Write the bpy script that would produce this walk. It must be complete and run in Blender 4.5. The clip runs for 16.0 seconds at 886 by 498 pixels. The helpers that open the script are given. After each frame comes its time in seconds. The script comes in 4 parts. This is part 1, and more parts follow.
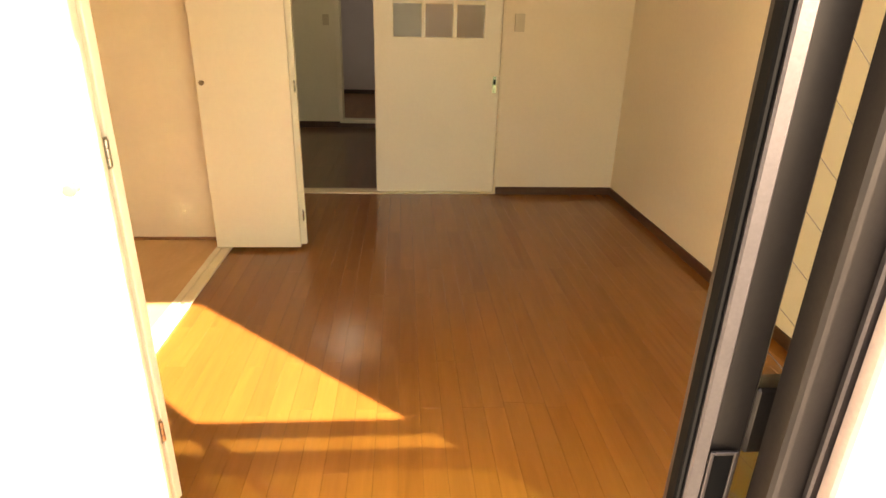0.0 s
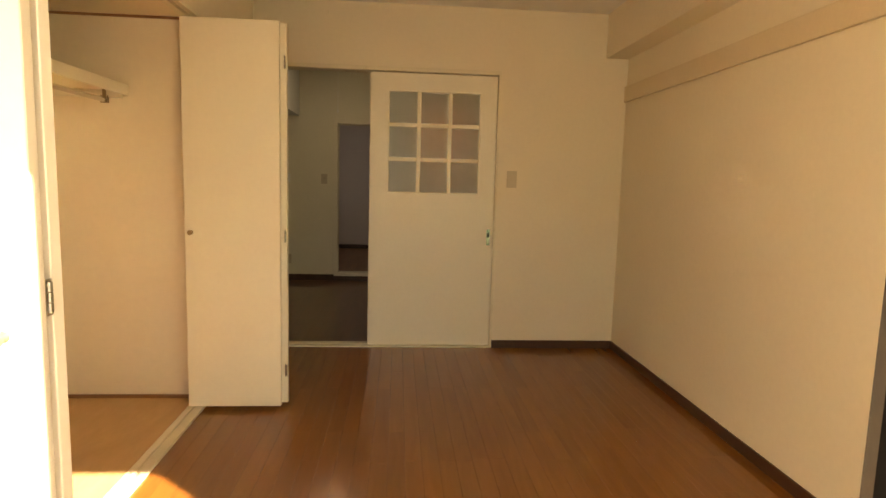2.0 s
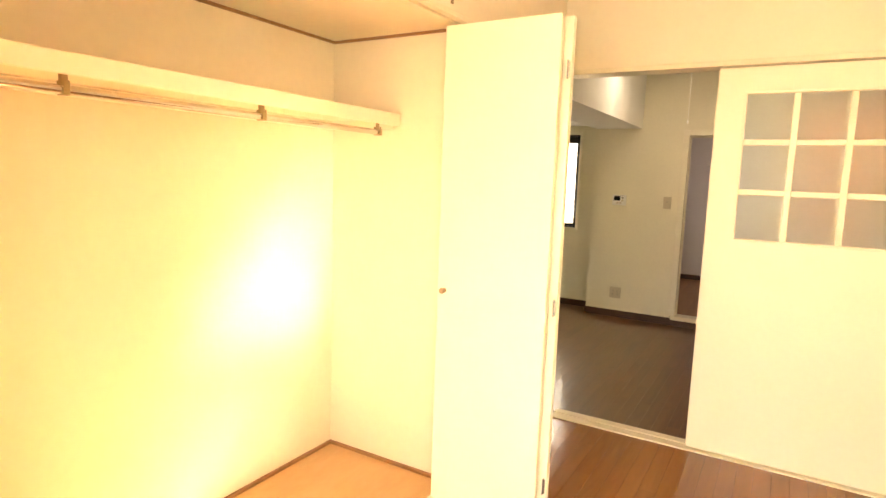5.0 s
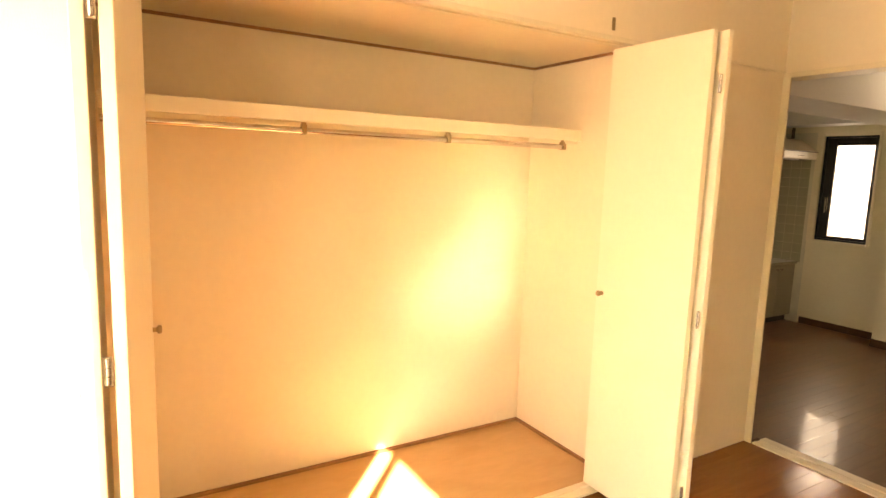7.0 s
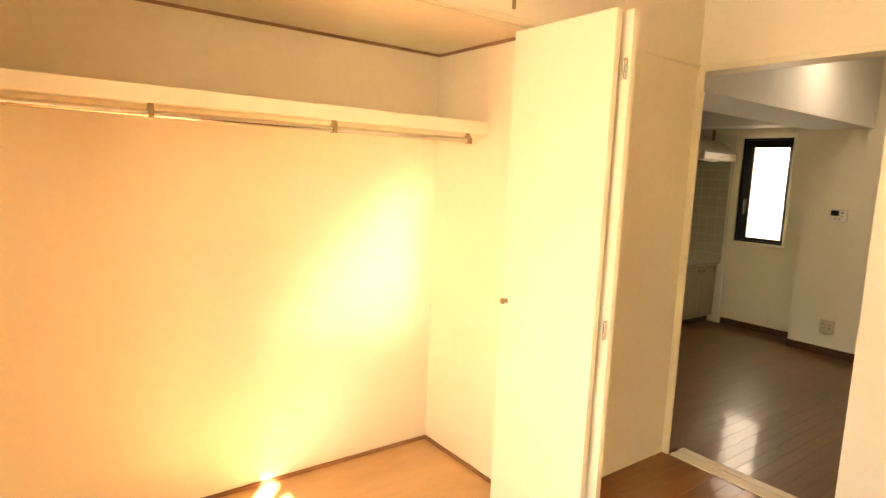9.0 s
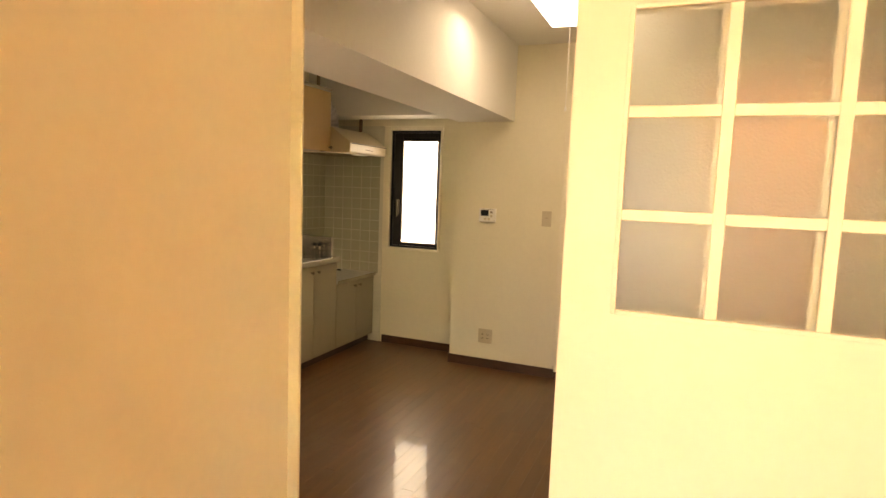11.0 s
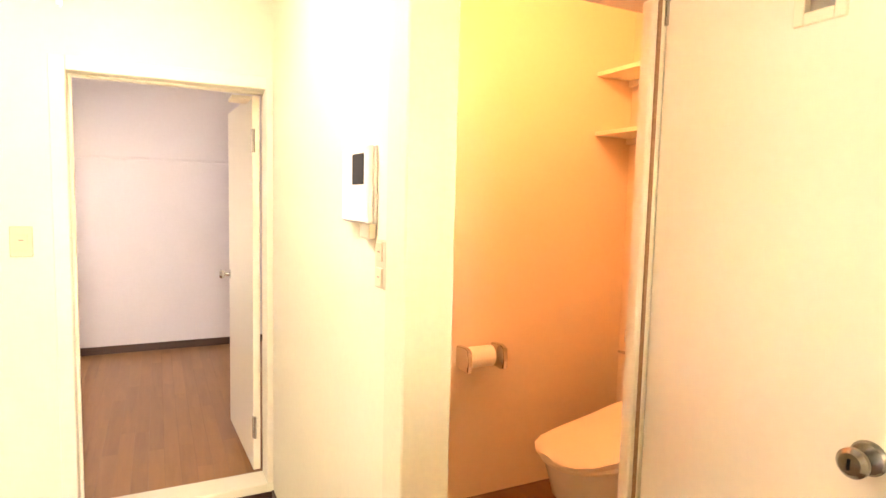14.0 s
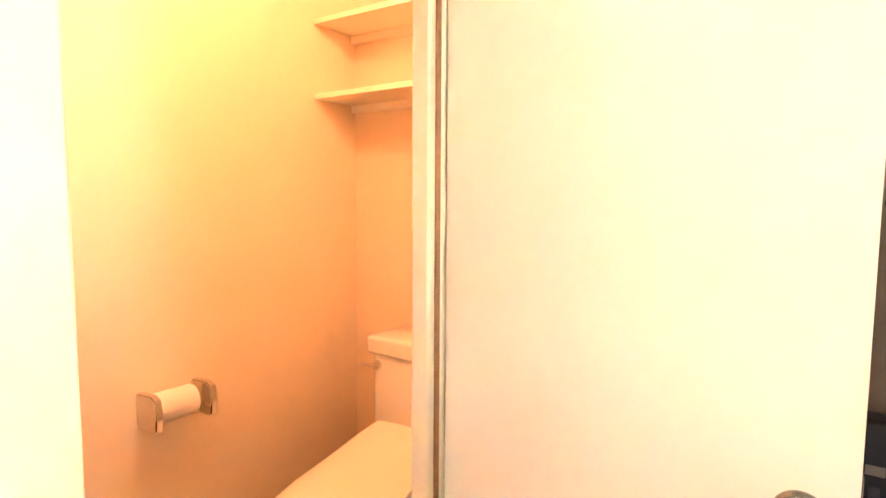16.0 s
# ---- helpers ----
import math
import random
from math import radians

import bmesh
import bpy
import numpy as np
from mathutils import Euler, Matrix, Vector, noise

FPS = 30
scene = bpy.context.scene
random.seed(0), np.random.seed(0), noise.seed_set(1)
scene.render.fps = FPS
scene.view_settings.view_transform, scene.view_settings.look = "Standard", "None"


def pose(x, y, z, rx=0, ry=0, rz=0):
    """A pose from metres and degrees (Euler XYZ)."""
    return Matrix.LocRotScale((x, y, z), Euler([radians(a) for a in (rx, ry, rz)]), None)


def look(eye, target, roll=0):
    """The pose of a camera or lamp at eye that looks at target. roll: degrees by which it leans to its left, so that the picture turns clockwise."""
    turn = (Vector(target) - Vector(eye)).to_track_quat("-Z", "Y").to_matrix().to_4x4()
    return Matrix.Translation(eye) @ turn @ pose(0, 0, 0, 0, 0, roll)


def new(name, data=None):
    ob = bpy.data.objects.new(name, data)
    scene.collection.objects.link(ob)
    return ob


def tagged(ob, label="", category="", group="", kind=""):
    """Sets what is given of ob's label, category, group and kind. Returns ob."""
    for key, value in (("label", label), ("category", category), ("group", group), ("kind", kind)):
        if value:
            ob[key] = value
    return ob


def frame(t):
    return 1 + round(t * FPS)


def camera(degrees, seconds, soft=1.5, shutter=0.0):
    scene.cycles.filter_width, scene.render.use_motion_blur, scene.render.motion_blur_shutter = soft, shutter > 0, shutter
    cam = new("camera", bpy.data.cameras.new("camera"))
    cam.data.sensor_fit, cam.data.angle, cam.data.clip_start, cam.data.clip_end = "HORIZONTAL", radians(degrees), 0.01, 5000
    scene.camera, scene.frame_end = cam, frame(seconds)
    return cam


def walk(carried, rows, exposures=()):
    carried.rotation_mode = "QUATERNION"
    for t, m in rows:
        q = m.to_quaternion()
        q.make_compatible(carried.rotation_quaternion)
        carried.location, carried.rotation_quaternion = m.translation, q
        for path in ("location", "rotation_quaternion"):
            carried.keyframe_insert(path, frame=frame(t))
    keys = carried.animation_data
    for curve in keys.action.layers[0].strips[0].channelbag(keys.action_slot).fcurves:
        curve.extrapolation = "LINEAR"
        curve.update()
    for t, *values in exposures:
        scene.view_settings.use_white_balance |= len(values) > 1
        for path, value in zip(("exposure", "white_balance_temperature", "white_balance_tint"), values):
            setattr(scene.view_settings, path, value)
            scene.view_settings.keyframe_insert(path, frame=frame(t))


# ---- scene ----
cam = camera(74.9, 16.0)
EXPO = [(0, 3.25, 8900, 20), (0.5, 2.97, 8900, 21), (1.0, 2.5, 9000, 21), (1.5, 2.45, 9200, 22), (2, 2.8, 9300, 21), (2.5, 3.35, 9500, 17), (3.0, 3.9, 9400, 9), (3.5, 4.05, 9500, 20), (4.5, 4.5, 8800, 25), (5, 4.75, 8600, 23), (7.5, 4.15, 9800, 31), (8.5, 4.25, 9300, 24), (9.5, 4.5, 8400, 27), (10.2, 4.55, 8700, 29), (12.5, 6.0, 10500, 21), (13.0, 6.45, 8500, 20), (13.5, 6.6, 8000, 24), (14.5, 7.0, 6800, 24), (16, 7.08, 6450, 29)]
PATH = [
    (0, (-0.251, -0.359, 1.298), (-0.112, 1.49, 0.549), 1.5),
    (0.5, (-0.245, -0.348, 1.287), (-0.106, 1.469, 0.462), 1.4),
    (1, (-0.245, -0.337, 1.296), (-0.093, 1.524, 0.58), 1.5),
    (1.5, (-0.222, -0.312, 1.267), (-0.071, 1.651, 0.914), 1.6),
    (2, (-0.24, -0.197, 1.244), (-0.083, 1.782, 1.007), 1.6),
    (2.5, (-0.24, 0.0, 1.245), (-0.079, 1.982, 1.031), 1.8),
    (3, (-0.221, 0.136, 1.273), (-0.062, 2.119, 1.066), 1.9),
    (3.5, (-0.312, 0.448, 1.281), (-0.188, 2.432, 1.068), 1.9),
    (4, (-0.32, 0.663, 1.421), (-0.297, 2.65, 1.199), 2.1),
    (4.5, (-0.23, 0.789, 1.42), (-0.753, 2.705, 1.183), 1.9),
    (5, (-0.101, 0.781, 1.415), (-1.107, 2.491, 1.163), 2.0),
    (5.2, (-0.018, 0.769, 1.425), (-1.154, 2.394, 1.163), 2.1),
    (7.3, (0.552, 0.905, 1.476), (-1.17, 1.885, 1.202), 2.0),
    (7.5, (0.555, 0.901, 1.479), (-1.173, 1.871, 1.205), 2.1),
    (8, (0.517, 0.904, 1.466), (-1.214, 1.87, 1.198), 2.2),
    (8.5, (0.471, 1.016, 1.445), (-1.245, 2.01, 1.185), 2.1),
    (9, (0.406, 1.231, 1.448), (-1.187, 2.412, 1.187), 2.4),
    (9.5, (0.251, 1.502, 1.428), (-0.997, 3.048, 1.197), 2.3),
    (10, (0.112, 1.833, 1.423), (-0.84, 3.578, 1.209), 2.3),
    (10.2, (0.06, 1.973, 1.426), (-0.852, 3.741, 1.216), 2.3),
    (12.3, (-0.6, 3.431, 1.442), (-1.038, 5.37, 1.219), 2.3),
    (12.5, (-0.663, 3.52, 1.445), (-1.047, 5.47, 1.227), 2.4),
    (13, (-0.801, 3.813, 1.435), (-0.846, 5.802, 1.231), 2.4),
    (13.5, (-0.751, 4.088, 1.419), (-0.22, 6.008, 1.233), 1.8),
    (14, (-0.679, 4.332, 1.426), (0.206, 6.117, 1.251), 1.4),
    (14.5, (-0.65, 4.458, 1.425), (0.69, 5.933, 1.259), 1.1),
    (15, (-0.567, 4.522, 1.394), (0.944, 5.819, 1.216), 1.0),
    (15.5, (-0.468, 4.74, 1.383), (1.125, 5.935, 1.191), 0.9),
    (16, (-0.331, 4.88, 1.36), (1.303, 6.02, 1.186), 0.4),
]
walk(cam, [(t, look(eye, target, roll)) for t, eye, target, roll in PATH], EXPO)

# ---- world, sun, lamps ----
SUN_WAY = Vector((-0.744 * 0.846, 0.668 * 0.846, -0.533))
world = bpy.data.worlds.new("sky")
scene.world = world
world.use_nodes = True
wn = world.node_tree
sky = wn.nodes.new("ShaderNodeTexSky")
sky.sky_type = 'NISHITA'
sky.sun_disc = False
sky.sun_elevation = radians(32.2)
sky.sun_rotation = radians(132)
wn.nodes["Background"].inputs["Strength"].default_value = 0.07
wn.links.new(sky.outputs[0], wn.nodes["Background"].inputs["Color"])

sun = new("sun", bpy.data.lights.new("sun", 'SUN'))
sun.data.energy, sun.data.angle, sun.data.color = 5.0, radians(0.6), (1.0, 0.93, 0.8)
sun.matrix_world = look((4, -4, 4), Vector((4, -4, 4)) + SUN_WAY)


def area(name, eye, target, w, h, power, color):
    d = bpy.data.lights.new(name, 'AREA')
    d.shape, d.size, d.size_y, d.energy, d.color = 'RECTANGLE', w, h, power, color
    o = new(name, d)
    o.matrix_world = look(eye, target)
    return o


area("sky_light_balcony_window", (0.0, -0.12, 1.0), (0.0, 2.0, 0.75), 2.1, 1.9, 2.4, (1.0, 0.86, 0.66))
area("kitchen_tube_light", (-0.93, 5.85, 2.445), (-0.931, 5.85, 0), 0.18, 0.9, 0.215, (1.0, 0.95, 0.78))
area("worktop_tube_light", (-3.26, 5.85, 1.625), (-3.37, 5.85, 1.3), 0.06, 0.4, 0.16, (1.0, 0.97, 0.82))
# added lamp that brightens the back room, as from an assumed window out of view
area("back_room_added_sky_light", (-1.79, 8.85, 1.35), (0, 8.85, 1.0), 0.4, 0.6, 0.23, (1.0, 0.93, 0.92))
area("sky_light_kitchen_window", (-2.42, 7.56, 1.38), (-2.3, 5, 1.0), 0.36, 0.92, 0.03, (1.0, 1.0, 0.97))
toilet_bulb = new("toilet_bulb_light", bpy.data.lights.new("toilet_bulb_light", 'POINT'))
toilet_bulb.data.energy, toilet_bulb.data.color, toilet_bulb.data.shadow_soft_size = 0.36, (1.0, 0.46, 0.19), 0.09
toilet_bulb.location = (0.68, 5.92, 2.36)


scene.cycles.blur_glossy = 0.0
scene.cycles.caustics_reflective = True
scene.cycles.sample_clamp_indirect = 0.0


# ---- materials ----
def mat(name, color, rough=0.6, metal=0.0, vary=0.06, scale=6.0, bump=0.0, bump_scale=200.0, coat=0.0, coat_rough=0.1, spec=0.5, per_object=0.0):
    m = bpy.data.materials.new(name)
    m.use_nodes = True
    nt = m.node_tree
    b = nt.nodes["Principled BSDF"]
    b.inputs["Roughness"].default_value = rough
    b.inputs["Metallic"].default_value = metal
    b.inputs["Coat Weight"].default_value = coat
    b.inputs["Coat Roughness"].default_value = coat_rough
    b.inputs["Specular IOR Level"].default_value = spec
    tc = nt.nodes.new("ShaderNodeTexCoord")
    geo = nt.nodes.new("ShaderNodeNewGeometry")
    n1 = nt.nodes.new("ShaderNodeTexNoise")
    n1.inputs["Scale"].default_value, n1.inputs["Detail"].default_value = scale, 4
    nt.links.new(geo.outputs["Position"], n1.inputs["Vector"])
    n2 = nt.nodes.new("ShaderNodeTexNoise")
    n2.inputs["Scale"].default_value, n2.inputs["Detail"].default_value = scale * 14, 3
    nt.links.new(geo.outputs["Position"], n2.inputs["Vector"])
    add = nt.nodes.new("ShaderNodeMath")
    add.operation = 'ADD'
    nt.links.new(n1.outputs["Fac"], add.inputs[0])
    nt.links.new(n2.outputs["Fac"], add.inputs[1])
    last = add
    if per_object:
        oi = nt.nodes.new("ShaderNodeObjectInfo")
        mul = nt.nodes.new("ShaderNodeMath")
        mul.operation = 'MULTIPLY_ADD'
        mul.inputs[1].default_value = per_object
        nt.links.new(oi.outputs["Random"], mul.inputs[0])
        nt.links.new(add.outputs[0], mul.inputs[2])
        last = mul
    mr = nt.nodes.new("ShaderNodeMapRange")
    mr.inputs["From Min"].default_value, mr.inputs["From Max"].default_value = 0.5, 1.5 + per_object
    mr.inputs["To Min"].default_value, mr.inputs["To Max"].default_value = 1 - vary, 1 + vary
    nt.links.new(last.outputs[0], mr.inputs["Value"])
    mix = nt.nodes.new("ShaderNodeMix")
    mix.data_type, mix.blend_type = 'RGBA', 'MULTIPLY'
    mix.inputs[0].default_value = 1
    mix.inputs["A"].default_value = (*color, 1)
    nt.links.new(mr.outputs[0], mix.inputs["B"])
    nt.links.new(mix.outputs["Result"], b.inputs["Base Color"])
    if bump:
        nb = nt.nodes.new("ShaderNodeTexNoise")
        nb.inputs["Scale"].default_value, nb.inputs["Detail"].default_value = bump_scale, 3
        nt.links.new(geo.outputs["Position"], nb.inputs["Vector"])
        bp = nt.nodes.new("ShaderNodeBump")
        bp.inputs["Strength"].default_value, bp.inputs["Distance"].default_value = bump, 0.002
        nt.links.new(nb.outputs["Fac"], bp.inputs["Height"])
        nt.links.new(bp.outputs[0], b.inputs["Normal"])
        if coat:
            nt.links.new(bp.outputs[0], b.inputs["Coat Normal"])
    return m


def wood(name, dark, light, rough=0.35, coat=0.0, coat_rough=0.1, coat_ior=1.5, spec=0.5, stretch=(14, 1.2, 14), per_object=0.5, gap_bump=0.15):
    m = bpy.data.materials.new(name)
    m.use_nodes = True
    nt = m.node_tree
    b = nt.nodes["Principled BSDF"]
    b.inputs["Roughness"].default_value = rough
    b.inputs["Coat Weight"].default_value = coat
    b.inputs["Coat Roughness"].default_value = coat_rough
    b.inputs["Coat IOR"].default_value = coat_ior
    b.inputs["Specular IOR Level"].default_value = spec
    geo = nt.nodes.new("ShaderNodeNewGeometry")
    oi = nt.nodes.new("ShaderNodeObjectInfo")
    mp = nt.nodes.new("ShaderNodeVectorMath")
    mp.operation = 'MULTIPLY'
    mp.inputs[1].default_value = stretch
    nt.links.new(geo.outputs["Position"], mp.inputs[0])
    off = nt.nodes.new("ShaderNodeVectorMath")
    off.operation = 'SCALE'
    off.inputs[0].default_value = (7, 13, 5)
    sm = nt.nodes.new("ShaderNodeMath")
    sm.operation = 'ADD'
    nt.links.new(oi.outputs["Random"], sm.inputs[0])
    nt.links.new(geo.outputs["Random Per Island"], sm.inputs[1])
    nt.links.new(sm.outputs[0], off.inputs["Scale"])
    ad = nt.nodes.new("ShaderNodeVectorMath")
    ad.operation = 'ADD'
    nt.links.new(mp.outputs[0], ad.inputs[0])
    nt.links.new(off.outputs[0], ad.inputs[1])
    n1 = nt.nodes.new("ShaderNodeTexNoise")
    n1.inputs["Scale"].default_value, n1.inputs["Detail"].default_value, n1.inputs["Distortion"].default_value = 1.6, 5, 0.8
    nt.links.new(ad.outputs[0], n1.inputs["Vector"])
    n2 = nt.nodes.new("ShaderNodeTexNoise")
    n2.inputs["Scale"].default_value, n2.inputs["Detail"].default_value = 14, 4
    nt.links.new(ad.outputs[0], n2.inputs["Vector"])
    m1 = nt.nodes.new("ShaderNodeMath")
    m1.operation = 'MULTIPLY_ADD'
    m1.inputs[1].default_value = 0.35
    nt.links.new(n2.outputs["Fac"], m1.inputs[0])
    nt.links.new(n1.outputs["Fac"], m1.inputs[2])
    fr = nt.nodes.new("ShaderNodeMath")
    fr.operation = 'FRACT'
    nt.links.new(sm.outputs[0], fr.inputs[0])
    m2 = nt.nodes.new("ShaderNodeMath")
    m2.operation = 'MULTIPLY_ADD'
    m2.inputs[1].default_value = per_object
    nt.links.new(fr.outputs[0], m2.inputs[0])
    nt.links.new(m1.outputs[0], m2.inputs[2])
    rp = nt.nodes.new("ShaderNodeMapRange")
    rp.inputs["From Min"].default_value, rp.inputs["From Max"].default_value = 0.4, 0.95 + per_object
    nt.links.new(m2.outputs[0], rp.inputs["Value"])
    mx = nt.nodes.new("ShaderNodeMix")
    mx.data_type = 'RGBA'
    mx.inputs["A"].default_value, mx.inputs["B"].default_value = (*dark, 1), (*light, 1)
    nt.links.new(rp.outputs[0], mx.inputs[0])
    nt.links.new(mx.outputs["Result"], b.inputs["Base Color"])
    if gap_bump:
        bp = nt.nodes.new("ShaderNodeBump")
        bp.inputs["Strength"].default_value, bp.inputs["Distance"].default_value = gap_bump, 0.0006
        nt.links.new(n2.outputs["Fac"], bp.inputs["Height"])
        nt.links.new(bp.outputs[0], b.inputs["Normal"])
    return m


def glass(name, color, rough, alpha_mix, ribs=0.0):
    """A pane: clear through-sight mixed with gloss; rough panes scatter what shows behind."""
    m = bpy.data.materials.new(name)
    m.use_nodes = True
    nt = m.node_tree
    b = nt.nodes["Principled BSDF"]
    b.inputs["Base Color"].default_value = (*color, 1)
    b.inputs["Roughness"].default_value = rough
    b.inputs["Transmission Weight"].default_value = 1.0
    b.inputs["IOR"].default_value = 1.3
    if ribs:
        nz = nt.nodes.new("ShaderNodeTexNoise")
        nz.inputs["Scale"].default_value, nz.inputs["Detail"].default_value = ribs, 2
        geo = nt.nodes.new("ShaderNodeNewGeometry")
        nt.links.new(geo.outputs["Position"], nz.inputs["Vector"])
        bp = nt.nodes.new("ShaderNodeBump")
        bp.inputs["Strength"].default_value, bp.inputs["Distance"].default_value = 0.6, 0.002
        nt.links.new(nz.outputs["Fac"], bp.inputs["Height"])
        nt.links.new(bp.outputs[0], b.inputs["Normal"])
    if alpha_mix:
        tr = nt.nodes.new("ShaderNodeBsdfTransparent")
        tr.inputs[0].default_value = (*color, 1)
        mx = nt.nodes.new("ShaderNodeMixShader")
        mx.inputs[0].default_value = alpha_mix
        out = nt.nodes["Material Output"]
        nt.links.new(b.outputs[0], mx.inputs[1])
        nt.links.new(tr.outputs[0], mx.inputs[2])
        nt.links.new(mx.outputs[0], out.inputs[0])
    return m


def glow(name, color, strength):
    m = bpy.data.materials.new(name)
    m.use_nodes = True
    nt = m.node_tree
    b = nt.nodes["Principled BSDF"]
    b.inputs["Base Color"].default_value = (*color, 1)
    b.inputs["Emission Color"].default_value = (*color, 1)
    b.inputs["Emission Strength"].default_value = strength
    return m


M_PAPER = mat("cream_wallpaper", (0.80, 0.71, 0.54), 0.85, vary=0.035, scale=2.5, bump=0.35, bump_scale=330)
M_KPAPER = mat("kitchen_wallpaper", (0.80, 0.745, 0.575), 0.8, vary=0.035, scale=2.5, bump=0.3, bump_scale=330)
M_WPAPER = mat("white_wallpaper", (0.78, 0.74, 0.72), 0.85, vary=0.03, scale=3, bump=0.3, bump_scale=330)
M_CLOSET = mat("closet_board", (0.80, 0.70, 0.53), 0.75, vary=0.04, scale=2.0, bump=0.1, bump_scale=120)
M_CEIL = mat("ceiling_paper", (0.80, 0.78, 0.72), 0.9, vary=0.03, scale=3, bump=0.4, bump_scale=240)
M_PAINT = mat("cream_paint", (0.80, 0.74, 0.58), 0.38, vary=0.03, scale=3, bump=0.05, bump_scale=90)
M_PAINT_WARM = mat("worn_cream_paint", (0.74, 0.66, 0.48), 0.42, vary=0.06, scale=5, bump=0.08, bump_scale=60)
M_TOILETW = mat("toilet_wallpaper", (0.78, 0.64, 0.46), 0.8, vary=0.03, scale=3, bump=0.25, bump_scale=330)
M_BROWN = wood("dark_brown_trim", (0.048, 0.021, 0.010), (0.10, 0.044, 0.021), 0.4, stretch=(3, 3, 30), per_object=0.2)
M_THIN = wood("reddish_trim", (0.22, 0.10, 0.04), (0.36, 0.18, 0.075), 0.5, stretch=(4, 4, 30), per_object=0.2)
M_FLOOR = wood("floor_plank_wood", (0.205, 0.072, 0.0165), (0.29, 0.112, 0.0255), 0.17, spec=0.68, per_object=0.4, gap_bump=0.0)
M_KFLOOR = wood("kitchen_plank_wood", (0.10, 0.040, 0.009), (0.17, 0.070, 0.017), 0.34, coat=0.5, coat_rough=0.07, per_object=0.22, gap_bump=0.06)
M_BFLOOR = wood("back_room_plank_wood", (0.24, 0.10, 0.025), (0.40, 0.19, 0.055), 0.4, coat=0.3, coat_rough=0.12, per_object=0.45, gap_bump=0.06)
M_JOINT = mat("floor_joint", (0.07, 0.027, 0.010), 0.8)
M_PLY = wood("closet_floor_board", (0.52, 0.31, 0.135), (0.68, 0.43, 0.21), 0.5, stretch=(3, 1.0, 3), per_object=0.1)
M_SASH = mat("dark_bronze_aluminium", (0.018, 0.015, 0.014), 0.35, metal=0.4, vary=0.2, scale=12, bump=0.05)
M_ALU = mat("worn_aluminium", (0.10, 0.091, 0.094), 0.5, metal=1.0, vary=0.15, scale=20, bump=0.1)
M_SCREENALU = mat("scuffed_bright_aluminium", (0.42, 0.37, 0.38), 0.45, metal=0.7, vary=0.12, scale=15, bump=0.1)
M_GASKET = mat("black_rubber", (0.004, 0.004, 0.004), 0.8, spec=0.05)
M_CLEAR = glass("clear_glass", (0.95, 0.97, 0.95), 0.0, 0.9)
M_GREEN = glass("green_pattern_glass", (0.78, 0.88, 0.74), 0.35, 0.62, 140)
M_FROST = glass("frosted_pane", (0.90, 0.93, 0.90), 0.30, 0.0, 160)
M_WIRE = mat("wire_mesh", (0.25, 0.25, 0.24), 0.4, metal=0.8)
M_STEEL = mat("stainless_steel", (0.48, 0.465, 0.43), 0.24, metal=1.0, vary=0.08, scale=10, bump=0.04, bump_scale=300)
M_SATIN = mat("satin_steel", (0.60, 0.59, 0.56), 0.42, metal=1.0, vary=0.08, scale=14, bump=0.03, bump_scale=300)
M_KNOB = mat("brushed_knob_steel", (0.30, 0.28, 0.25), 0.22, metal=1.0, vary=0.12, scale=30)
M_CHROME = mat("chrome", (0.70, 0.69, 0.67), 0.12, metal=1.0, vary=0.03)
M_BRASS = mat("aged_knob_metal", (0.36, 0.27, 0.15), 0.38, metal=0.8, vary=0.1)
M_KNOBWOOD = mat("beige_knob", (0.17, 0.13, 0.08), 0.45, vary=0.1)
M_CABU = mat("tan_cabinet_laminate", (0.47, 0.30, 0.115), 0.45, vary=0.04, scale=4)
M_RAIL = mat("tan_painted_rail", (0.70, 0.58, 0.40), 0.5, vary=0.05, scale=5)
M_CAB = mat("cream_cabinet_laminate", (0.31, 0.275, 0.18), 0.42, vary=0.03, scale=4)
# dark brown for small marks, and for the shade in base cabinet gaps
M_CAB_DARK = mat("cabinet_gap_shade_and_marks", (0.06, 0.04, 0.03), 0.7)
M_TILE = mat("pale_green_tile", (0.40, 0.395, 0.285), 0.24, vary=0.08, scale=9, per_object=0.35, spec=0.25, bump=0.04, bump_scale=25)
M_GROUT = mat("tile_grout", (0.66, 0.64, 0.52), 0.9)
M_PLASTIC = mat("ivory_plastic", (0.58, 0.50, 0.35), 0.4, vary=0.03)
M_WHITEP = mat("white_plastic", (0.80, 0.78, 0.72), 0.35, vary=0.03)
M_SCREEN = mat("dark_display", (0.012, 0.013, 0.014), 0.5, spec=0.15)
M_HOOD = mat("white_enamel_hood", (0.54, 0.46, 0.31), 0.3, vary=0.05)
M_FOIL = mat("aluminium_foil_duct", (0.6, 0.58, 0.55), 0.3, metal=1.0, vary=0.25, scale=18, bump=1.0, bump_scale=60)
M_PORC = mat("white_porcelain", (0.82, 0.79, 0.72), 0.12, vary=0.02, coat=0.4)
M_SEAT = mat("ivory_toilet_lid", (0.80, 0.74, 0.62), 0.3, vary=0.02)
M_ROLL = mat("toilet_paper", (0.84, 0.80, 0.72), 0.95, vary=0.04, bump=0.3)
M_STEELDOOR = mat("brown_steel_door", (0.22, 0.15, 0.09), 0.5, vary=0.06, scale=4, bump=0.1, bump_scale=400)
M_STEELFRAME = mat("brown_grey_steel_frame", (0.26, 0.21, 0.16), 0.5, vary=0.06)
M_MAIL = mat("black_mail_box", (0.012, 0.011, 0.011), 0.45, vary=0.1)
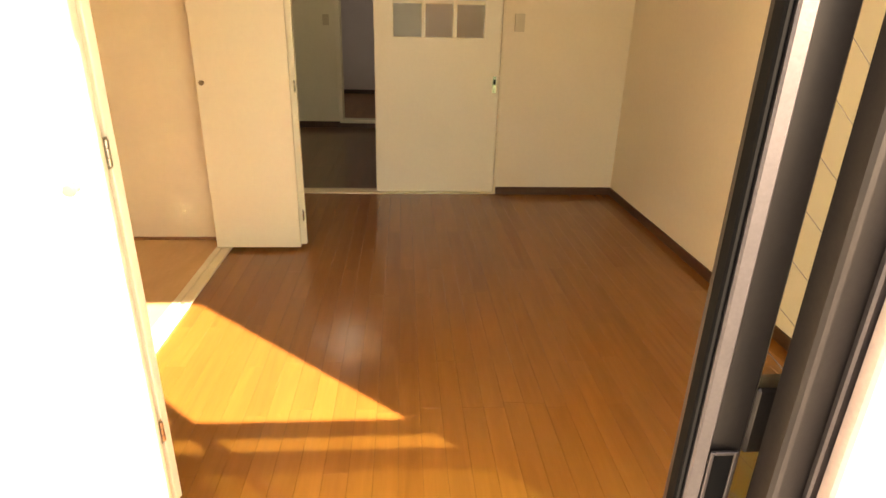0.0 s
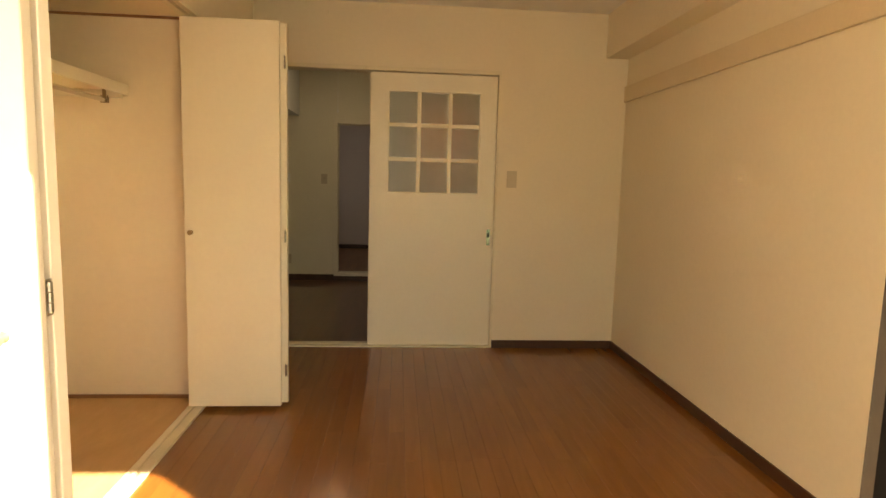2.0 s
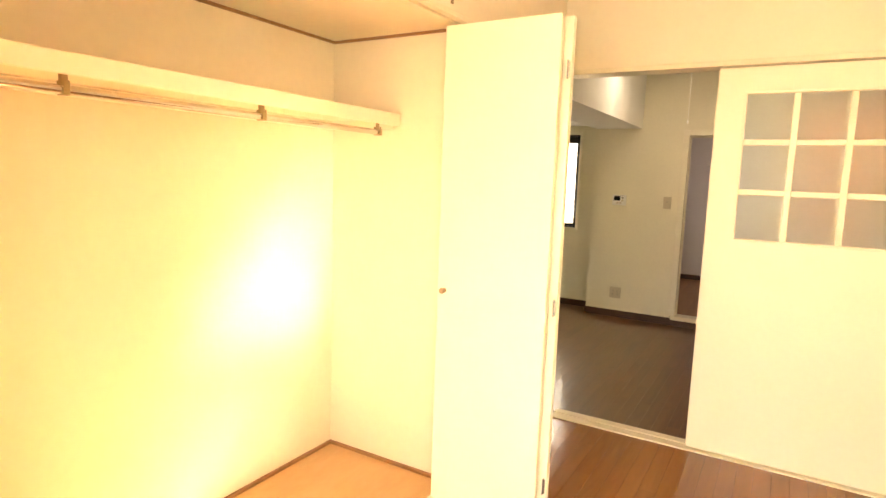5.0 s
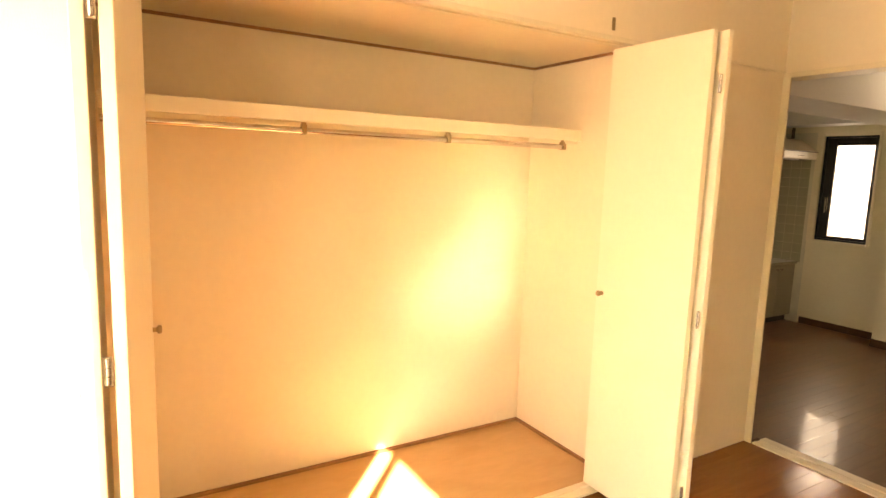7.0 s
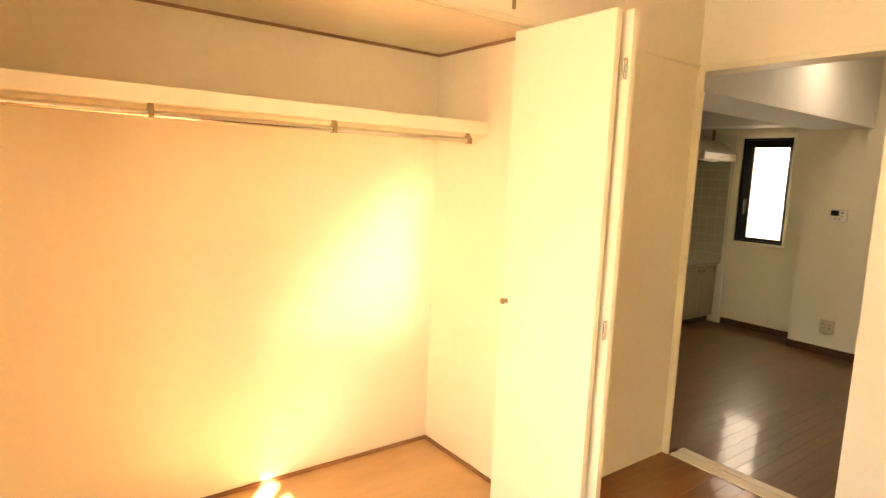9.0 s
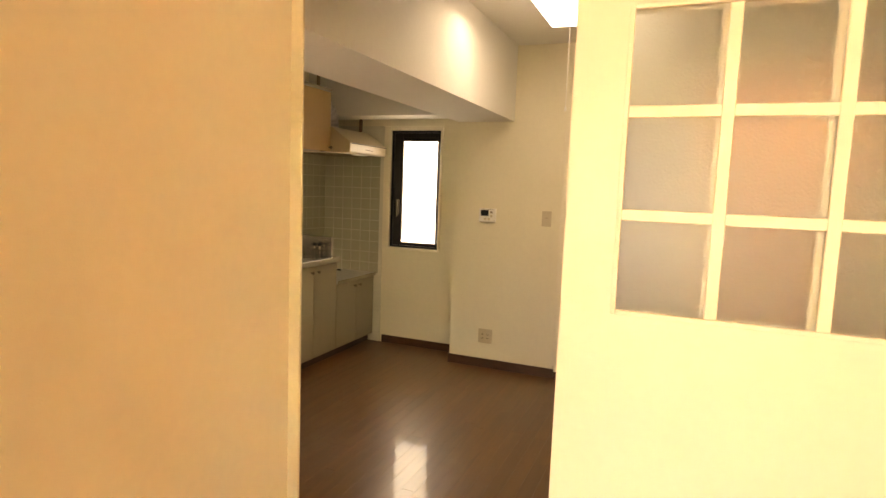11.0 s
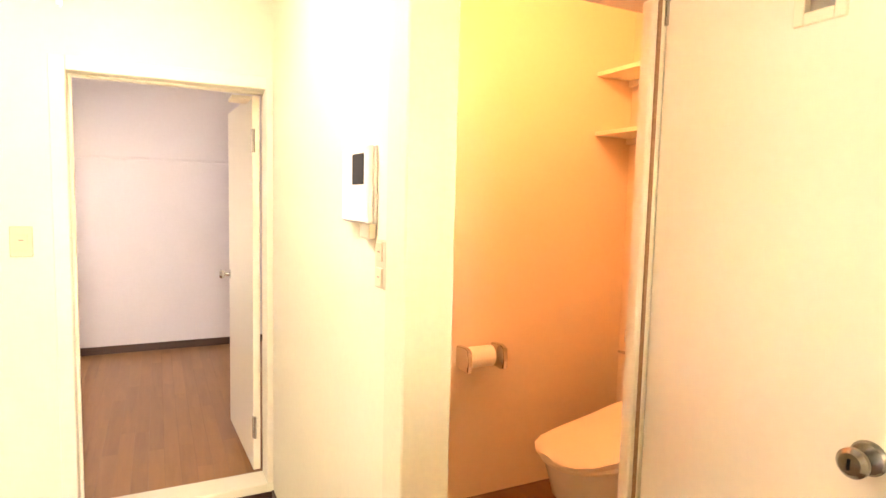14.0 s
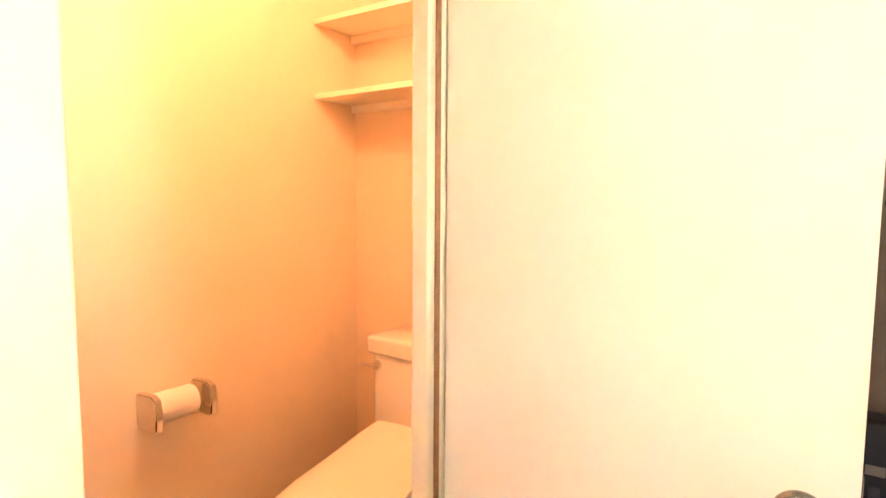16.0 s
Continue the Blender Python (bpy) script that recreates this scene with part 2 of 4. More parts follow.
M_CONC = mat("balcony_concrete", (0.42, 0.40, 0.37), 0.9, vary=0.2, scale=4, bump=0.6, bump_scale=80)
M_STONE = mat("entry_floor_tile", (0.20, 0.17, 0.15), 0.7, vary=0.2, scale=8)
M_TUBE = glow("lit_lamp_cover", (1.0, 0.97, 0.86), 0.2)
M_BULB = glow("lit_bulb", (1.0, 0.66, 0.28), 6.0)
M_OUT = glow("white_daylight_backdrop", (1.0, 1.0, 0.98), 0.11)


# ---- building helpers ----
def add_box(bm, x0, x1, y0, y1, z0, z1, bevel=0.0, segs=1):
    r = bmesh.ops.create_cube(bm, size=1.0)
    vs = r["verts"]
    for v in vs:
        v.co = Vector((x0 + (v.co.x + 0.5) * (x1 - x0), y0 + (v.co.y + 0.5) * (y1 - y0), z0 + (v.co.z + 0.5) * (z1 - z0)))
    if bevel:
        es = list({e for v in vs for e in v.link_edges})
        bmesh.ops.bevel(bm, geom=es, offset=bevel, segments=segs, affect='EDGES', profile=0.5)
    return vs


def add_cyl(bm, p0, p1, r0, r1=None, segs=16, bevel=0.0):
    p0, p1 = Vector(p0), Vector(p1)
    r1 = r0 if r1 is None else r1
    d = p1 - p0
    m = Matrix.Translation((p0 + p1) / 2) @ d.to_track_quat('Z', 'Y').to_matrix().to_4x4()
    r = bmesh.ops.create_cone(bm, cap_ends=True, segments=segs, radius1=r0, radius2=r1, depth=d.length, matrix=m)
    if bevel:
        es = [e for e in {e for v in r["verts"] for e in v.link_edges} if len(e.link_faces) == 2 and any(len(f.verts) > 4 for f in e.link_faces)]
        bmesh.ops.bevel(bm, geom=es, offset=bevel, segments=2, affect='EDGES', profile=0.5)
    return r["verts"]


def add_lathe(bm, prof, origin, axis=(0, 0, 1), segs=24):
    """Turns a profile of (radius, height) round an axis."""
    q = Vector(axis).to_track_quat('Z', 'Y').to_matrix().to_4x4()
    m = Matrix.Translation(origin) @ q
    rings = []
    for r, h in prof:
        rings.append([bm.verts.new(m @ Vector((r * math.cos(2 * math.pi * i / segs), r * math.sin(2 * math.pi * i / segs), h))) for i in range(segs)])
    for a, b in zip(rings, rings[1:]):
        for i in range(segs):
            bm.faces.new((a[i], a[(i + 1) % segs], b[(i + 1) % segs], b[i]))
    bm.faces.new(list(reversed(rings[0])))
    bm.faces.new(rings[-1])


def add_loft(bm, rings):
    rs = [[bm.verts.new(p) for p in ring] for ring in rings]
    n = len(rs[0])
    for a, b in zip(rs, rs[1:]):
        for i in range(n):
            bm.faces.new((a[i], a[(i + 1) % n], b[(i + 1) % n], b[i]))
    bm.faces.new(list(reversed(rs[0])))
    bm.faces.new(rs[-1])


def mesh_of(name, bm, material, smooth=False):
    bmesh.ops.recalc_face_normals(bm, faces=bm.faces)
    me = bpy.data.meshes.new(name)
    bm.to_mesh(me)
    bm.free()
    me.materials.append(material)
    if smooth:
        for p in me.polygons:
            p.use_smooth = True
        me.set_sharp_from_angle(angle=radians(35))
    return me


def thing(name, label, category, base=(0, 0, 0), group=""):
    """An empty at the thing's base, which carries its parts."""
    o = new(name)
    o.location = base
    o.empty_display_size = 0.05
    return tagged(o, label, category, group)


def part(name, bm, material, parent, label="", smooth=False):
    o = new(name, mesh_of(name, bm, material, smooth))
    if parent is not None:
        o.parent = parent
        if parent.parent is None:
            o.matrix_parent_inverse = parent.matrix_basis.inverted()
    return tagged(o, label)


def boxpart(name, dims, material, parent, label="", bevel=0.0):
    bm = bmesh.new()
    least = min(dims[1] - dims[0], dims[3] - dims[2], dims[5] - dims[4])
    add_box(bm, *dims, bevel=min(bevel, 0.3 * least))
    return part(name, bm, material, parent, label)


def single(name, label, category, bm, material, smooth=False, kind="", group=""):
    o = new(name, mesh_of(name, bm, material, smooth))
    return tagged(o, label, category, group, kind)


def structure(name, boxes, material, label="", bevel=0.0):
    bm = bmesh.new()
    for b in boxes:
        add_box(bm, *b, bevel=bevel)
    return single(name, label or name.replace("_", " "), "structure", bm, material, kind="structure")


def wall_boxes(axis, u0, u1, v0, v1, z0, z1, holes):
    """A wall along axis from u0 to u1, v0 to v1 thick, with holes (a, b, low, high) through it."""
    cuts = sorted({u0, u1, *[h[0] for h in holes], *[h[1] for h in holes]})
    out = []
    for a, b in zip(cuts, cuts[1:]):
        gaps = sorted((h[2], h[3]) for h in holes if h[0] < b - 1e-6 and h[1] > a + 1e-6)
        z = z0
        for lo, hi in gaps + [(z1, z1)]:
            if lo > z + 1e-6:
                out.append((a, b, v0, v1, z, lo) if axis == "x" else (v0, v1, a, b, z, lo))
            z = max(z, hi)
    return out


# ---- large structure ----
CEIL, KCEIL = 2.45, 2.55
KF, TF = -0.05, -0.11    # kitchen and toilet floor levels under the living room floor
structure("floor", [(-1.25, 1.4, -0.03, 4.125, -0.15, -0.014)], M_JOINT, "dark base under the glossy brown plank floor")
structure("floor_kitchen", [(-3.4, 2.2, 4.125, 7.08, -0.15, KF - 0.014), (-3.4, -1.94, 7.08, 7.36, -0.15, KF - 0.014)], M_JOINT, "dark base under the glossy kitchen planks")
structure("floor_back_room", [(-1.8, 0.9, 7.08, 10.1, -0.10, -0.014)], M_JOINT, "dark base under the back room planks")
structure("ceiling", [(-1.25, 1.4, -0.03, 4.0, CEIL, CEIL + 0.1)], M_CEIL, "white papered ceiling of the living room")
structure("ceiling_kitchen", [(-3.5, 2.3, 4.0, 7.25, KCEIL, KCEIL + 0.1)], M_CEIL, "white papered kitchen ceiling")
structure("ceiling_back_room", [(-2.0, 1.0, 7.25, 10.2, CEIL, CEIL + 0.1)], M_CEIL, "white papered ceiling of the back room")
structure("wall_south", wall_boxes("x", -2.15, 1.5, -0.03, 0.15, -0.1, CEIL + 0.1, [(-1.12, 1.255, 0.0, 2.10)]), M_PAPER, "cream papered wall round the balcony window")
structure("wall_east", [(1.4, 1.5, 0.15, 4.0, -0.1, CEIL + 0.1)], M_PAPER, "cream papered wall with a picture rail")
structure("wall_north", wall_boxes("x", -1.25, 1.5, 4.0, 4.12, -0.014, KCEIL, [(-1.25, 0.475, -0.014, 2.02)]) + [(-1.35, -1.25, 4.0, 4.03, -0.014, KCEIL)], M_PAPER, "cream papered wall with the sliding door opening")
structure("wall_north_kitchen_part", [(-3.5, -1.35, 4.0, 4.03, -0.1, KCEIL), (1.5, 2.0, 4.0, 4.12, -0.1, KCEIL)], M_KPAPER, "cream kitchen wall beside the sliding door")
structure("wall_west", [(-1.33, -1.25, 0.15, 0.865, -0.1, CEIL), (-1.33, -1.25, 2.97, 4.0, -0.1, CEIL), (-1.33, -1.25, 0.865, 2.97, 2.035, CEIL)], M_PAPER, "cream papered wall round the closet opening")
structure("beam", [(1.235, 1.4, 0.15, 4.0, 2.145, CEIL)], M_PAPER, "cream papered ceiling beam along the wall")
structure("wall_closet_back", [(-2.12, -2.03, 0.765, 3.07, -0.1, CEIL)], M_CLOSET, "cream boarded back wall of the closet")
structure("wall_closet_south", [(-2.03, -1.33, 0.765, 0.865, -0.1, CEIL)], M_CLOSET, "cream boarded side wall of the closet")
structure("wall_closet_north", [(-2.03, -1.33, 2.97, 3.07, -0.1, CEIL)], M_CLOSET, "cream boarded side wall of the closet")
structure("ceiling_closet", [(-2.03, -1.33, 0.865, 2.97, 2.03, 2.06)], M_CLOSET, "cream boarded closet ceiling")
structure("floor_closet", [(-2.03, -1.335, 0.865, 2.97, -0.1, 0.015)], M_PLY, "light brown plywood closet floor")
t = 0.014
structure("trim_closet", [(-2.03, -2.03 + t, 0.865, 2.97, 0.015, 0.033), (-2.03 + t, -1.34, 2.97 - t, 2.97, 0.015, 0.033), (-2.03, -2.03 + t, 0.865, 2.97, 2.018, 2.03), (-2.03 + t, -1.34, 2.97 - t, 2.97, 2.018, 2.03), (-1.345, -1.322, 2.952, 2.97, 0.015, 2.03), (-2.03 + t, -1.34, 0.865, 0.865 + t, 0.015, 0.033)], M_THIN, "thin reddish brown wooden edge trim", 0.002)
structure("trim_closet_track", [(-1.335, -1.303, 0.865, 2.97, -0.014, 0.013), (-1.277, -1.25, 0.865, 2.97, -0.014, 0.013), (-1.303, -1.277, 0.865, 2.97, -0.014, 0.004), (-1.335, -1.30, 0.865, 2.97, 2.015, 2.035), (-1.28, -1.25, 0.865, 2.97, 2.015, 2.035)], M_PAINT_WARM, "pale grooved door track of the closet", 0.0015)
structure("picture_rail", [(1.382, 1.4, 0.15, 4.0, 1.838, 1.95)], M_RAIL, "flat tan wooden picture rail", 0.002)
structure("baseboard", [(0.475, 1.4, 3.99, 4.0, 0.0, 0.06), (1.39, 1.4, 0.15, 3.99, 0.0, 0.06), (1.296, 1.39, 0.15, 0.16, 0.0, 0.06)], M_BROWN, "dark brown wooden baseboard", 0.0015)
structure("trim_nook", [(-1.25, -1.243, 2.97, 4.0, 2.02, 2.03), (-1.25, -1.246, 2.965, 3.0, 0.0, 2.02)], M_PAINT_WARM, "thin cream trim on the wall beside the closet", 0.001)
structure("door_frame_sliding", [(-1.25, -1.236, 3.998, 4.033, 0.0, 1.995), (-1.25, -1.21, 3.988, 3.998, 0.0, 1.995), (-1.25, 0.478, 3.995, 4.125, 1.995, 2.022), (0.46, 0.478, 3.995, 4.125, 0.0, 1.995), (-1.205, 0.46, 3.995, 4.03, -0.014, 0.008), (-1.205, 0.46, 4.036, 4.066, -0.014, 0.004), (-1.205, 0.46, 4.07, 4.125, -0.014, 0.008)], M_PAINT_WARM, "cream painted frame of the sliding door", 0.0015)

# kitchen and hall
KY, WY = 7.08, 7.36
structure("wall_kitchen_west", [(-3.5, -3.4, 4.12, 7.6, -0.1, KCEIL)], M_KPAPER, "cream kitchen wall behind the counter")
structure("wall_kitchen_window", wall_boxes("x", -3.4, -1.92, WY, 7.50, -0.1, KCEIL, [(-2.685, -2.195, 0.865, 1.93)]), M_KPAPER, "cream papered wall round the narrow kitchen window")
structure("wall_kitchen_north", wall_boxes("x", -1.92, -0.07, KY, 7.20, -0.1, KCEIL, [(-1.045, -0.19, -0.1, 1.945)]) + [(-1.93, -1.92, KY, 7.50, -0.1, KCEIL)], M_KPAPER, "cream papered wall with the back room door")
structure("wall_intercom", [(-0.20, -0.09, 5.56, KY, -0.1, KCEIL)], M_KPAPER, "white papered wall beside the toilet")
structure("beam_kitchen", [(-1.93, -1.455, 4.12, KY, 1.97, KCEIL), (-3.4, -1.94, KY - 0.004, WY, 2.03, KCEIL)], M_CEIL, "white papered kitchen ceiling beams")
structure("baseboard_kitchen", [(-2.735, -1.94, WY - 0.008, WY, KF, 0.02), (-1.938, -1.93, KY, WY - 0.008, KF, 0.025), (-1.938, -1.035, KY - 0.008, KY, KF, 0.025), (-0.208, -0.20, 5.56, KY - 0.02, KF, 0.015)], M_BROWN, "dark brown kitchen baseboard", 0.0015)
F = 0.04
structure("door_frame_back_room", [(-1.05, -1.033 + F, KY - 0.014, 7.21, 0.05, 1.95), (-0.188 - F, -0.186, KY - 0.014, 7.21, 0.05, 1.95), (-1.033 + F, -0.188 - F, KY - 0.014, 7.21, 1.932 - F, 1.95), (-1.033, -0.186, KY - 0.018, 7.21, 0.008, 0.05), (-1.033 + F, -1.033 + F + 0.012, 7.14, 7.17, 0.05, 1.892), (-1.033 + F, -0.188 - F, 7.14, 7.17, 1.88, 1.892)], M_PAINT, "cream painted door frame with sill", 0.003)
structure("trim_door_step", [(-1.033, -0.2, KY - 0.008, 7.205, KF - 0.014, 0.008)], M_BROWN, "dark brown riser under the door sill")
structure("wall_toilet_front", wall_boxes("x", -0.20, 2.0, 5.475, 5.56, -0.1, KCEIL, [(-0.16, 0.56, -0.1, 1.98)]), M_KPAPER, "white papered wall round the toilet door")
structure("door_frame_toilet", [(-0.212, -0.093, 5.455, 5.57, KF, 1.98), (-0.093, 0.56, 5.463, 5.57, 1.945, 1.98), (-0.093, 0.56, 5.465, 5.56, -0.12, -0.02), (-0.093, -0.08, 5.52, 5.57, -0.02, 1.945), (0.462, 0.56, 5.463, 5.502, KF, 1.945), (0.489, 0.5025, 5.456, 5.4625, KF, 1.945)], M_PAINT_WARM, "cream painted toilet door frame", 0.004)
structure("trim_toilet_door", [(0.477, 0.488, 5.4565, 5.4625, KF, 1.945)], M_THIN, "thin reddish brown door stop", 0.001)
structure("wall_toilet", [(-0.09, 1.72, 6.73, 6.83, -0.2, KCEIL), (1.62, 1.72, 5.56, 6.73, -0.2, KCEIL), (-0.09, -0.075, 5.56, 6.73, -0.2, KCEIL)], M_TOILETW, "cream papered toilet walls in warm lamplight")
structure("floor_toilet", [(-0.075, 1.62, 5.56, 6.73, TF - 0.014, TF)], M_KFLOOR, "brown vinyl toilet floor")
structure("baseboard_toilet", [(-0.075, 1.62, 6.722, 6.73, TF, TF + 0.06), (1.612, 1.62, 5.56, 6.722, TF, TF + 0.06)], M_BROWN, "dark brown toilet baseboard", 0.001)
structure("wall_entry", wall_boxes("y", 4.12, 5.475, 1.88, 1.98, -0.1, KCEIL, [(4.32, 5.235, KF - 0.014, 2.06)]), M_KPAPER, "grey-lit wall round the entrance door")
structure("wall_hall_end", [(1.98, 2.1, 4.0, 5.7, -0.1, KCEIL)], M_CONC, "concrete wall outside the entrance door")

# back room
# the small west opening is an assumed, unseen window that lets daylight in
structure("wall_back_room", [(-2.0, 0.9, 10.05, 10.15, -0.1, CEIL), (0.9, 1.0, 7.20, 10.15, -0.1, CEIL), (-0.07, 0.9, 7.08, 7.20, -0.1, CEIL)] + wall_boxes("y", 7.20, 10.05, -1.92, -1.8, -0.1, CEIL, [(8.7, 9.0, 1.2, 1.6)]), M_WPAPER, "white papered back room walls")
structure("baseboard_back_room", [(-1.8, 0.9, 10.042, 10.05, 0.0, 0.07), (0.892, 0.9, 7.20, 10.04, 0.0, 0.07)], M_BROWN, "dark brown baseboard of the back room", 0.001)
structure("picture_rail_back_room", [(-1.8, 0.9, 10.015, 10.05, 1.69, 1.712)], M_WPAPER, "thin white picture rail", 0.002)

# balcony and outside
structure("balcony_floor", [(-3, 4, -1.6, -0.03, -0.25, -0.06)], M_CONC, "grey concrete balcony floor")
structure("balcony_parapet", [(-3, 4, -1.7, -1.6, -0.25, 0.95)], M_CONC, "grey concrete balcony parapet")
structure("ground", [(-2500, 2500, -2500, 2500, -9.2, -9.0)], M_CONC, "grey ground far below the balcony")
structure("backdrop_kitchen_window", [(-3.3, -1.9, 7.98, 8.0, 0.3, 2.4)], M_OUT, "white daylight behind the frosted kitchen window")


# ---- balcony window ----
window = thing("window_1", "dark bronze aluminium sliding window standing half open", "window", (0, 0.06, 0))
window["kind"] = "structure"
bm = bmesh.new()
for b in [(-1.12, -1.08, -0.02, 0.14, 0.0, 2.10), (1.215, 1.255, -0.02, 0.14, 0.0, 2.10), (-1.08, 1.215, -0.02, 0.14, 2.06, 2.10), (-1.08, 1.215, -0.02, 0.14, -0.014, 0.012), (-1.08, 1.215, 0.055, 0.062, 0.012, 0.03), (-1.08, 1.215, 0.098, 0.105, 0.012, 0.03)]:
    add_box(bm, *b, bevel=0.002)
part("window_frame", bm, M_SASH, window)
bm = bmesh.new()
for b in [(-1.16, -1.12, 0.13, 0.165, 0.0, 2.14), (1.255, 1.295, 0.13, 0.165, 0.0, 2.14), (-1.12, 1.255, 0.13, 0.165, 2.10, 2.14)]:
    add_box(bm, *b, bevel=0.003)
part("window_casing", bm, M_PAINT_WARM, window, "cream painted inner casing")


def sash(x0, x1, y0, y1, rail, deep=0.075):
    s = boxpart("sash_stile", (x0, x0 + 0.055, y0, y1, 0.03, 2.06), M_SASH, window, "dark bronze stile", 0.003)
    boxpart("sash_stile", (x1 - 0.055, x1, y0, y1, 0.03, 2.06), M_SASH, window, "", 0.003)
    boxpart("sash_rail", (x0 + 0.055, x1 - 0.055, y0, y1, 0.03, 0.10), M_SASH, window, "", 0.003)
    boxpart("sash_rail", (x0 + 0.055, x1 - 0.055, y0, y1, rail - deep, rail), M_SASH, window, "", 0.003)
    boxpart("sash_rail", (x0 + 0.055, x1 - 0.055, y0, y1, 2.005, 2.06), M_SASH, window, "", 0.003)
    ym = (y0 + y1) / 2
    p = boxpart("pane", (x0 + 0.05, x1 - 0.05, ym - 0.003, ym + 0.003, rail, 2.005), M_CLEAR, window, "clear wired glass")
    q = boxpart("pane", (x0 + 0.05, x1 - 0.05, ym - 0.003, ym + 0.003, 0.10, rail - deep), M_GREEN, window, "greenish patterned wired glass")
    p.visible_shadow = False
    for pane, z0, z1 in ((p, rail, 2.005), (q, 0.10, rail - deep)):
        bm = bmesh.new()
        h = z1 - z0
        for k in range(-2, 64):
            xs = x0 + 0.05 + k * 0.045
            f0, f1 = max(0, (xs - (x1 - 0.05)) / h), min(1, (xs - (x0 + 0.05)) / h)
            if f1 - f0 > 0.02:
                add_cyl(bm, (xs - h * f0, ym - 0.0045, z0 + h * f0), (xs - h * f1, ym - 0.0045, z0 + h * f1), 0.0003, segs=4)
        part("wire_mesh", bm, M_WIRE, pane)
    return s


slid = sash(0.022, 1.21, 0.066, 0.094, 0.985)
outer = sash(0.078, 1.215, 0.020, 0.050, 1.165, 0.06)
bm = bmesh.new()
add_box(bm, 0.016, 0.023, 0.062, 0.078, 0.03, 2.06, bevel=0.002)
part("gasket", bm, M_GASKET, slid, "black rubber edge")
boxpart("alu_edge", (0.023, 0.039, 0.058, 0.0665, 0.03, 2.06), M_ALU, slid, "worn bright aluminium edge strip", 0.002)
bm = bmesh.new()
for b in [(0.040, 0.044, 0.058, 0.062, 0.80, 0.92), (0.064, 0.068, 0.058, 0.062, 0.80, 0.92), (0.044, 0.064, 0.058, 0.062, 0.916, 0.92), (0.044, 0.064, 0.058, 0.062, 0.80, 0.804)]:
    add_box(bm, *b, bevel=0.0008)
part("finger_pull", bm, M_ALU, slid, "bright aluminium finger pull")
# black block drawn for the shade inside the finger pull
boxpart("finger_pull_shade", (0.044, 0.064, 0.0595, 0.0665, 0.804, 0.916), M_GASKET, slid)


boxpart("alu_edge", (0.108, 0.133, 0.0125, 0.0205, 0.03, 2.06), M_ALU, outer, "worn bright aluminium edge strip", 0.002)
screen = thing("insect_screen", "bright aluminium insect screen frame assumed in front of the window", "insect screen", (0.3, 0.004, 0.012))
# stile widths set by the sun bands they block; the second is unseen
for a, b in ((0.112, 0.285), (0.40, 0.465)):
    boxpart("screen_stile", (a, b, -0.006, 0.0115, 0.014, 2.055), M_SCREENALU, screen, "", 0.003)
boxpart("screen_rail", (0.285, 0.40, -0.005, 0.0105, 0.014, 0.07), M_SCREENALU, screen, "", 0.002)
boxpart("screen_rail", (0.285, 0.40, -0.005, 0.0105, 2.02, 2.055), M_SCREENALU, screen, "", 0.002)


# ---- doors of the living room ----
def knob(parent, p, axis, r=0.013, material=M_BRASS, length=0.028):
    bm = bmesh.new()
    add_lathe(bm, [(r * 0.8, 0), (r * 0.55, length * 0.15), (r * 0.5, length * 0.45), (r * 0.95, length * 0.6), (r, length * 0.8), (r * 0.8, length * 0.97), (r * 0.3, length)], p, axis, 18)
    return part("knob", bm, material, parent, "small round knob", True)


def leaf(parent, a, b, z0, z1, th=0.028, label=""):
    a, b = Vector((*a, 0)), Vector((*b, 0))
    d = (b - a).normalized()
    n = Vector((-d.y, d.x, 0))
    bm = bmesh.new()
    vs = add_box(bm, 0, (b - a).length, -th / 2, th / 2, z0, z1, bevel=0.002)
    bmesh.ops.transform(bm, matrix=Matrix.Translation(a) @ Matrix(((d.x, n.x, 0, 0), (d.y, n.y, 0, 0), (0, 0, 1, 0), (0, 0, 0, 1))), verts=bm.verts)
    return part("leaf", bm, M_PAINT, parent, label)


def hinge(parent, p, h=0.06, w=0.009, material=M_STEEL):
    x, y, z = p
    bm = bmesh.new()
    for k in range(3):
        add_cyl(bm, (x, y, z + k * h / 3 + 0.001), (x, y, z + (k + 1) * h / 3 - 0.001), 0.005, segs=10)
    add_box(bm, x - 0.003, x - 0.001, y - w, y + w, z - 0.004, z + h + 0.004)
    return part("hinge", bm, material, parent, "small steel hinge")


fold_l = thing("folding_door", "cream painted folding closet door, folded open in the sun", "folding door", (-1.0, 0.94, 0.02), "closet folding doors")
leaf(fold_l, (-0.875, 0.873), (-1.31, 0.886), 0.025, 2.0)
leaf(fold_l, (-0.875, 0.925), (-1.315, 1.005), 0.025, 2.0)
knob(fold_l, (-0.935, 0.860, 0.945), (0, -1, 0), 0.014, M_KNOBWOOD, 0.032)
knob(fold_l, (-1.30, 1.013, 0.98), (0.1, 1, 0), 0.013)
for z in (0.25, 0.98, 1.75):
    hinge(fold_l, (-0.874, 0.899, z))
fold_r = thing("folding_door", "cream painted folding closet door, folded open beside the wall", "folding door", (-1.05, 2.85, 0.02), "closet folding doors")
leaf(fold_r, (-1.318, 2.829), (-0.842, 2.829), 0.025, 2.0)
leaf(fold_r, (-1.30, 2.905), (-0.815, 2.880), 0.025, 2.0)
knob(fold_r, (-1.285, 2.815, 0.945), (0, -1, 0), 0.013)
for z in (0.18, 0.90, 1.78):
    hinge(fold_r, (-0.822, 2.853, z))


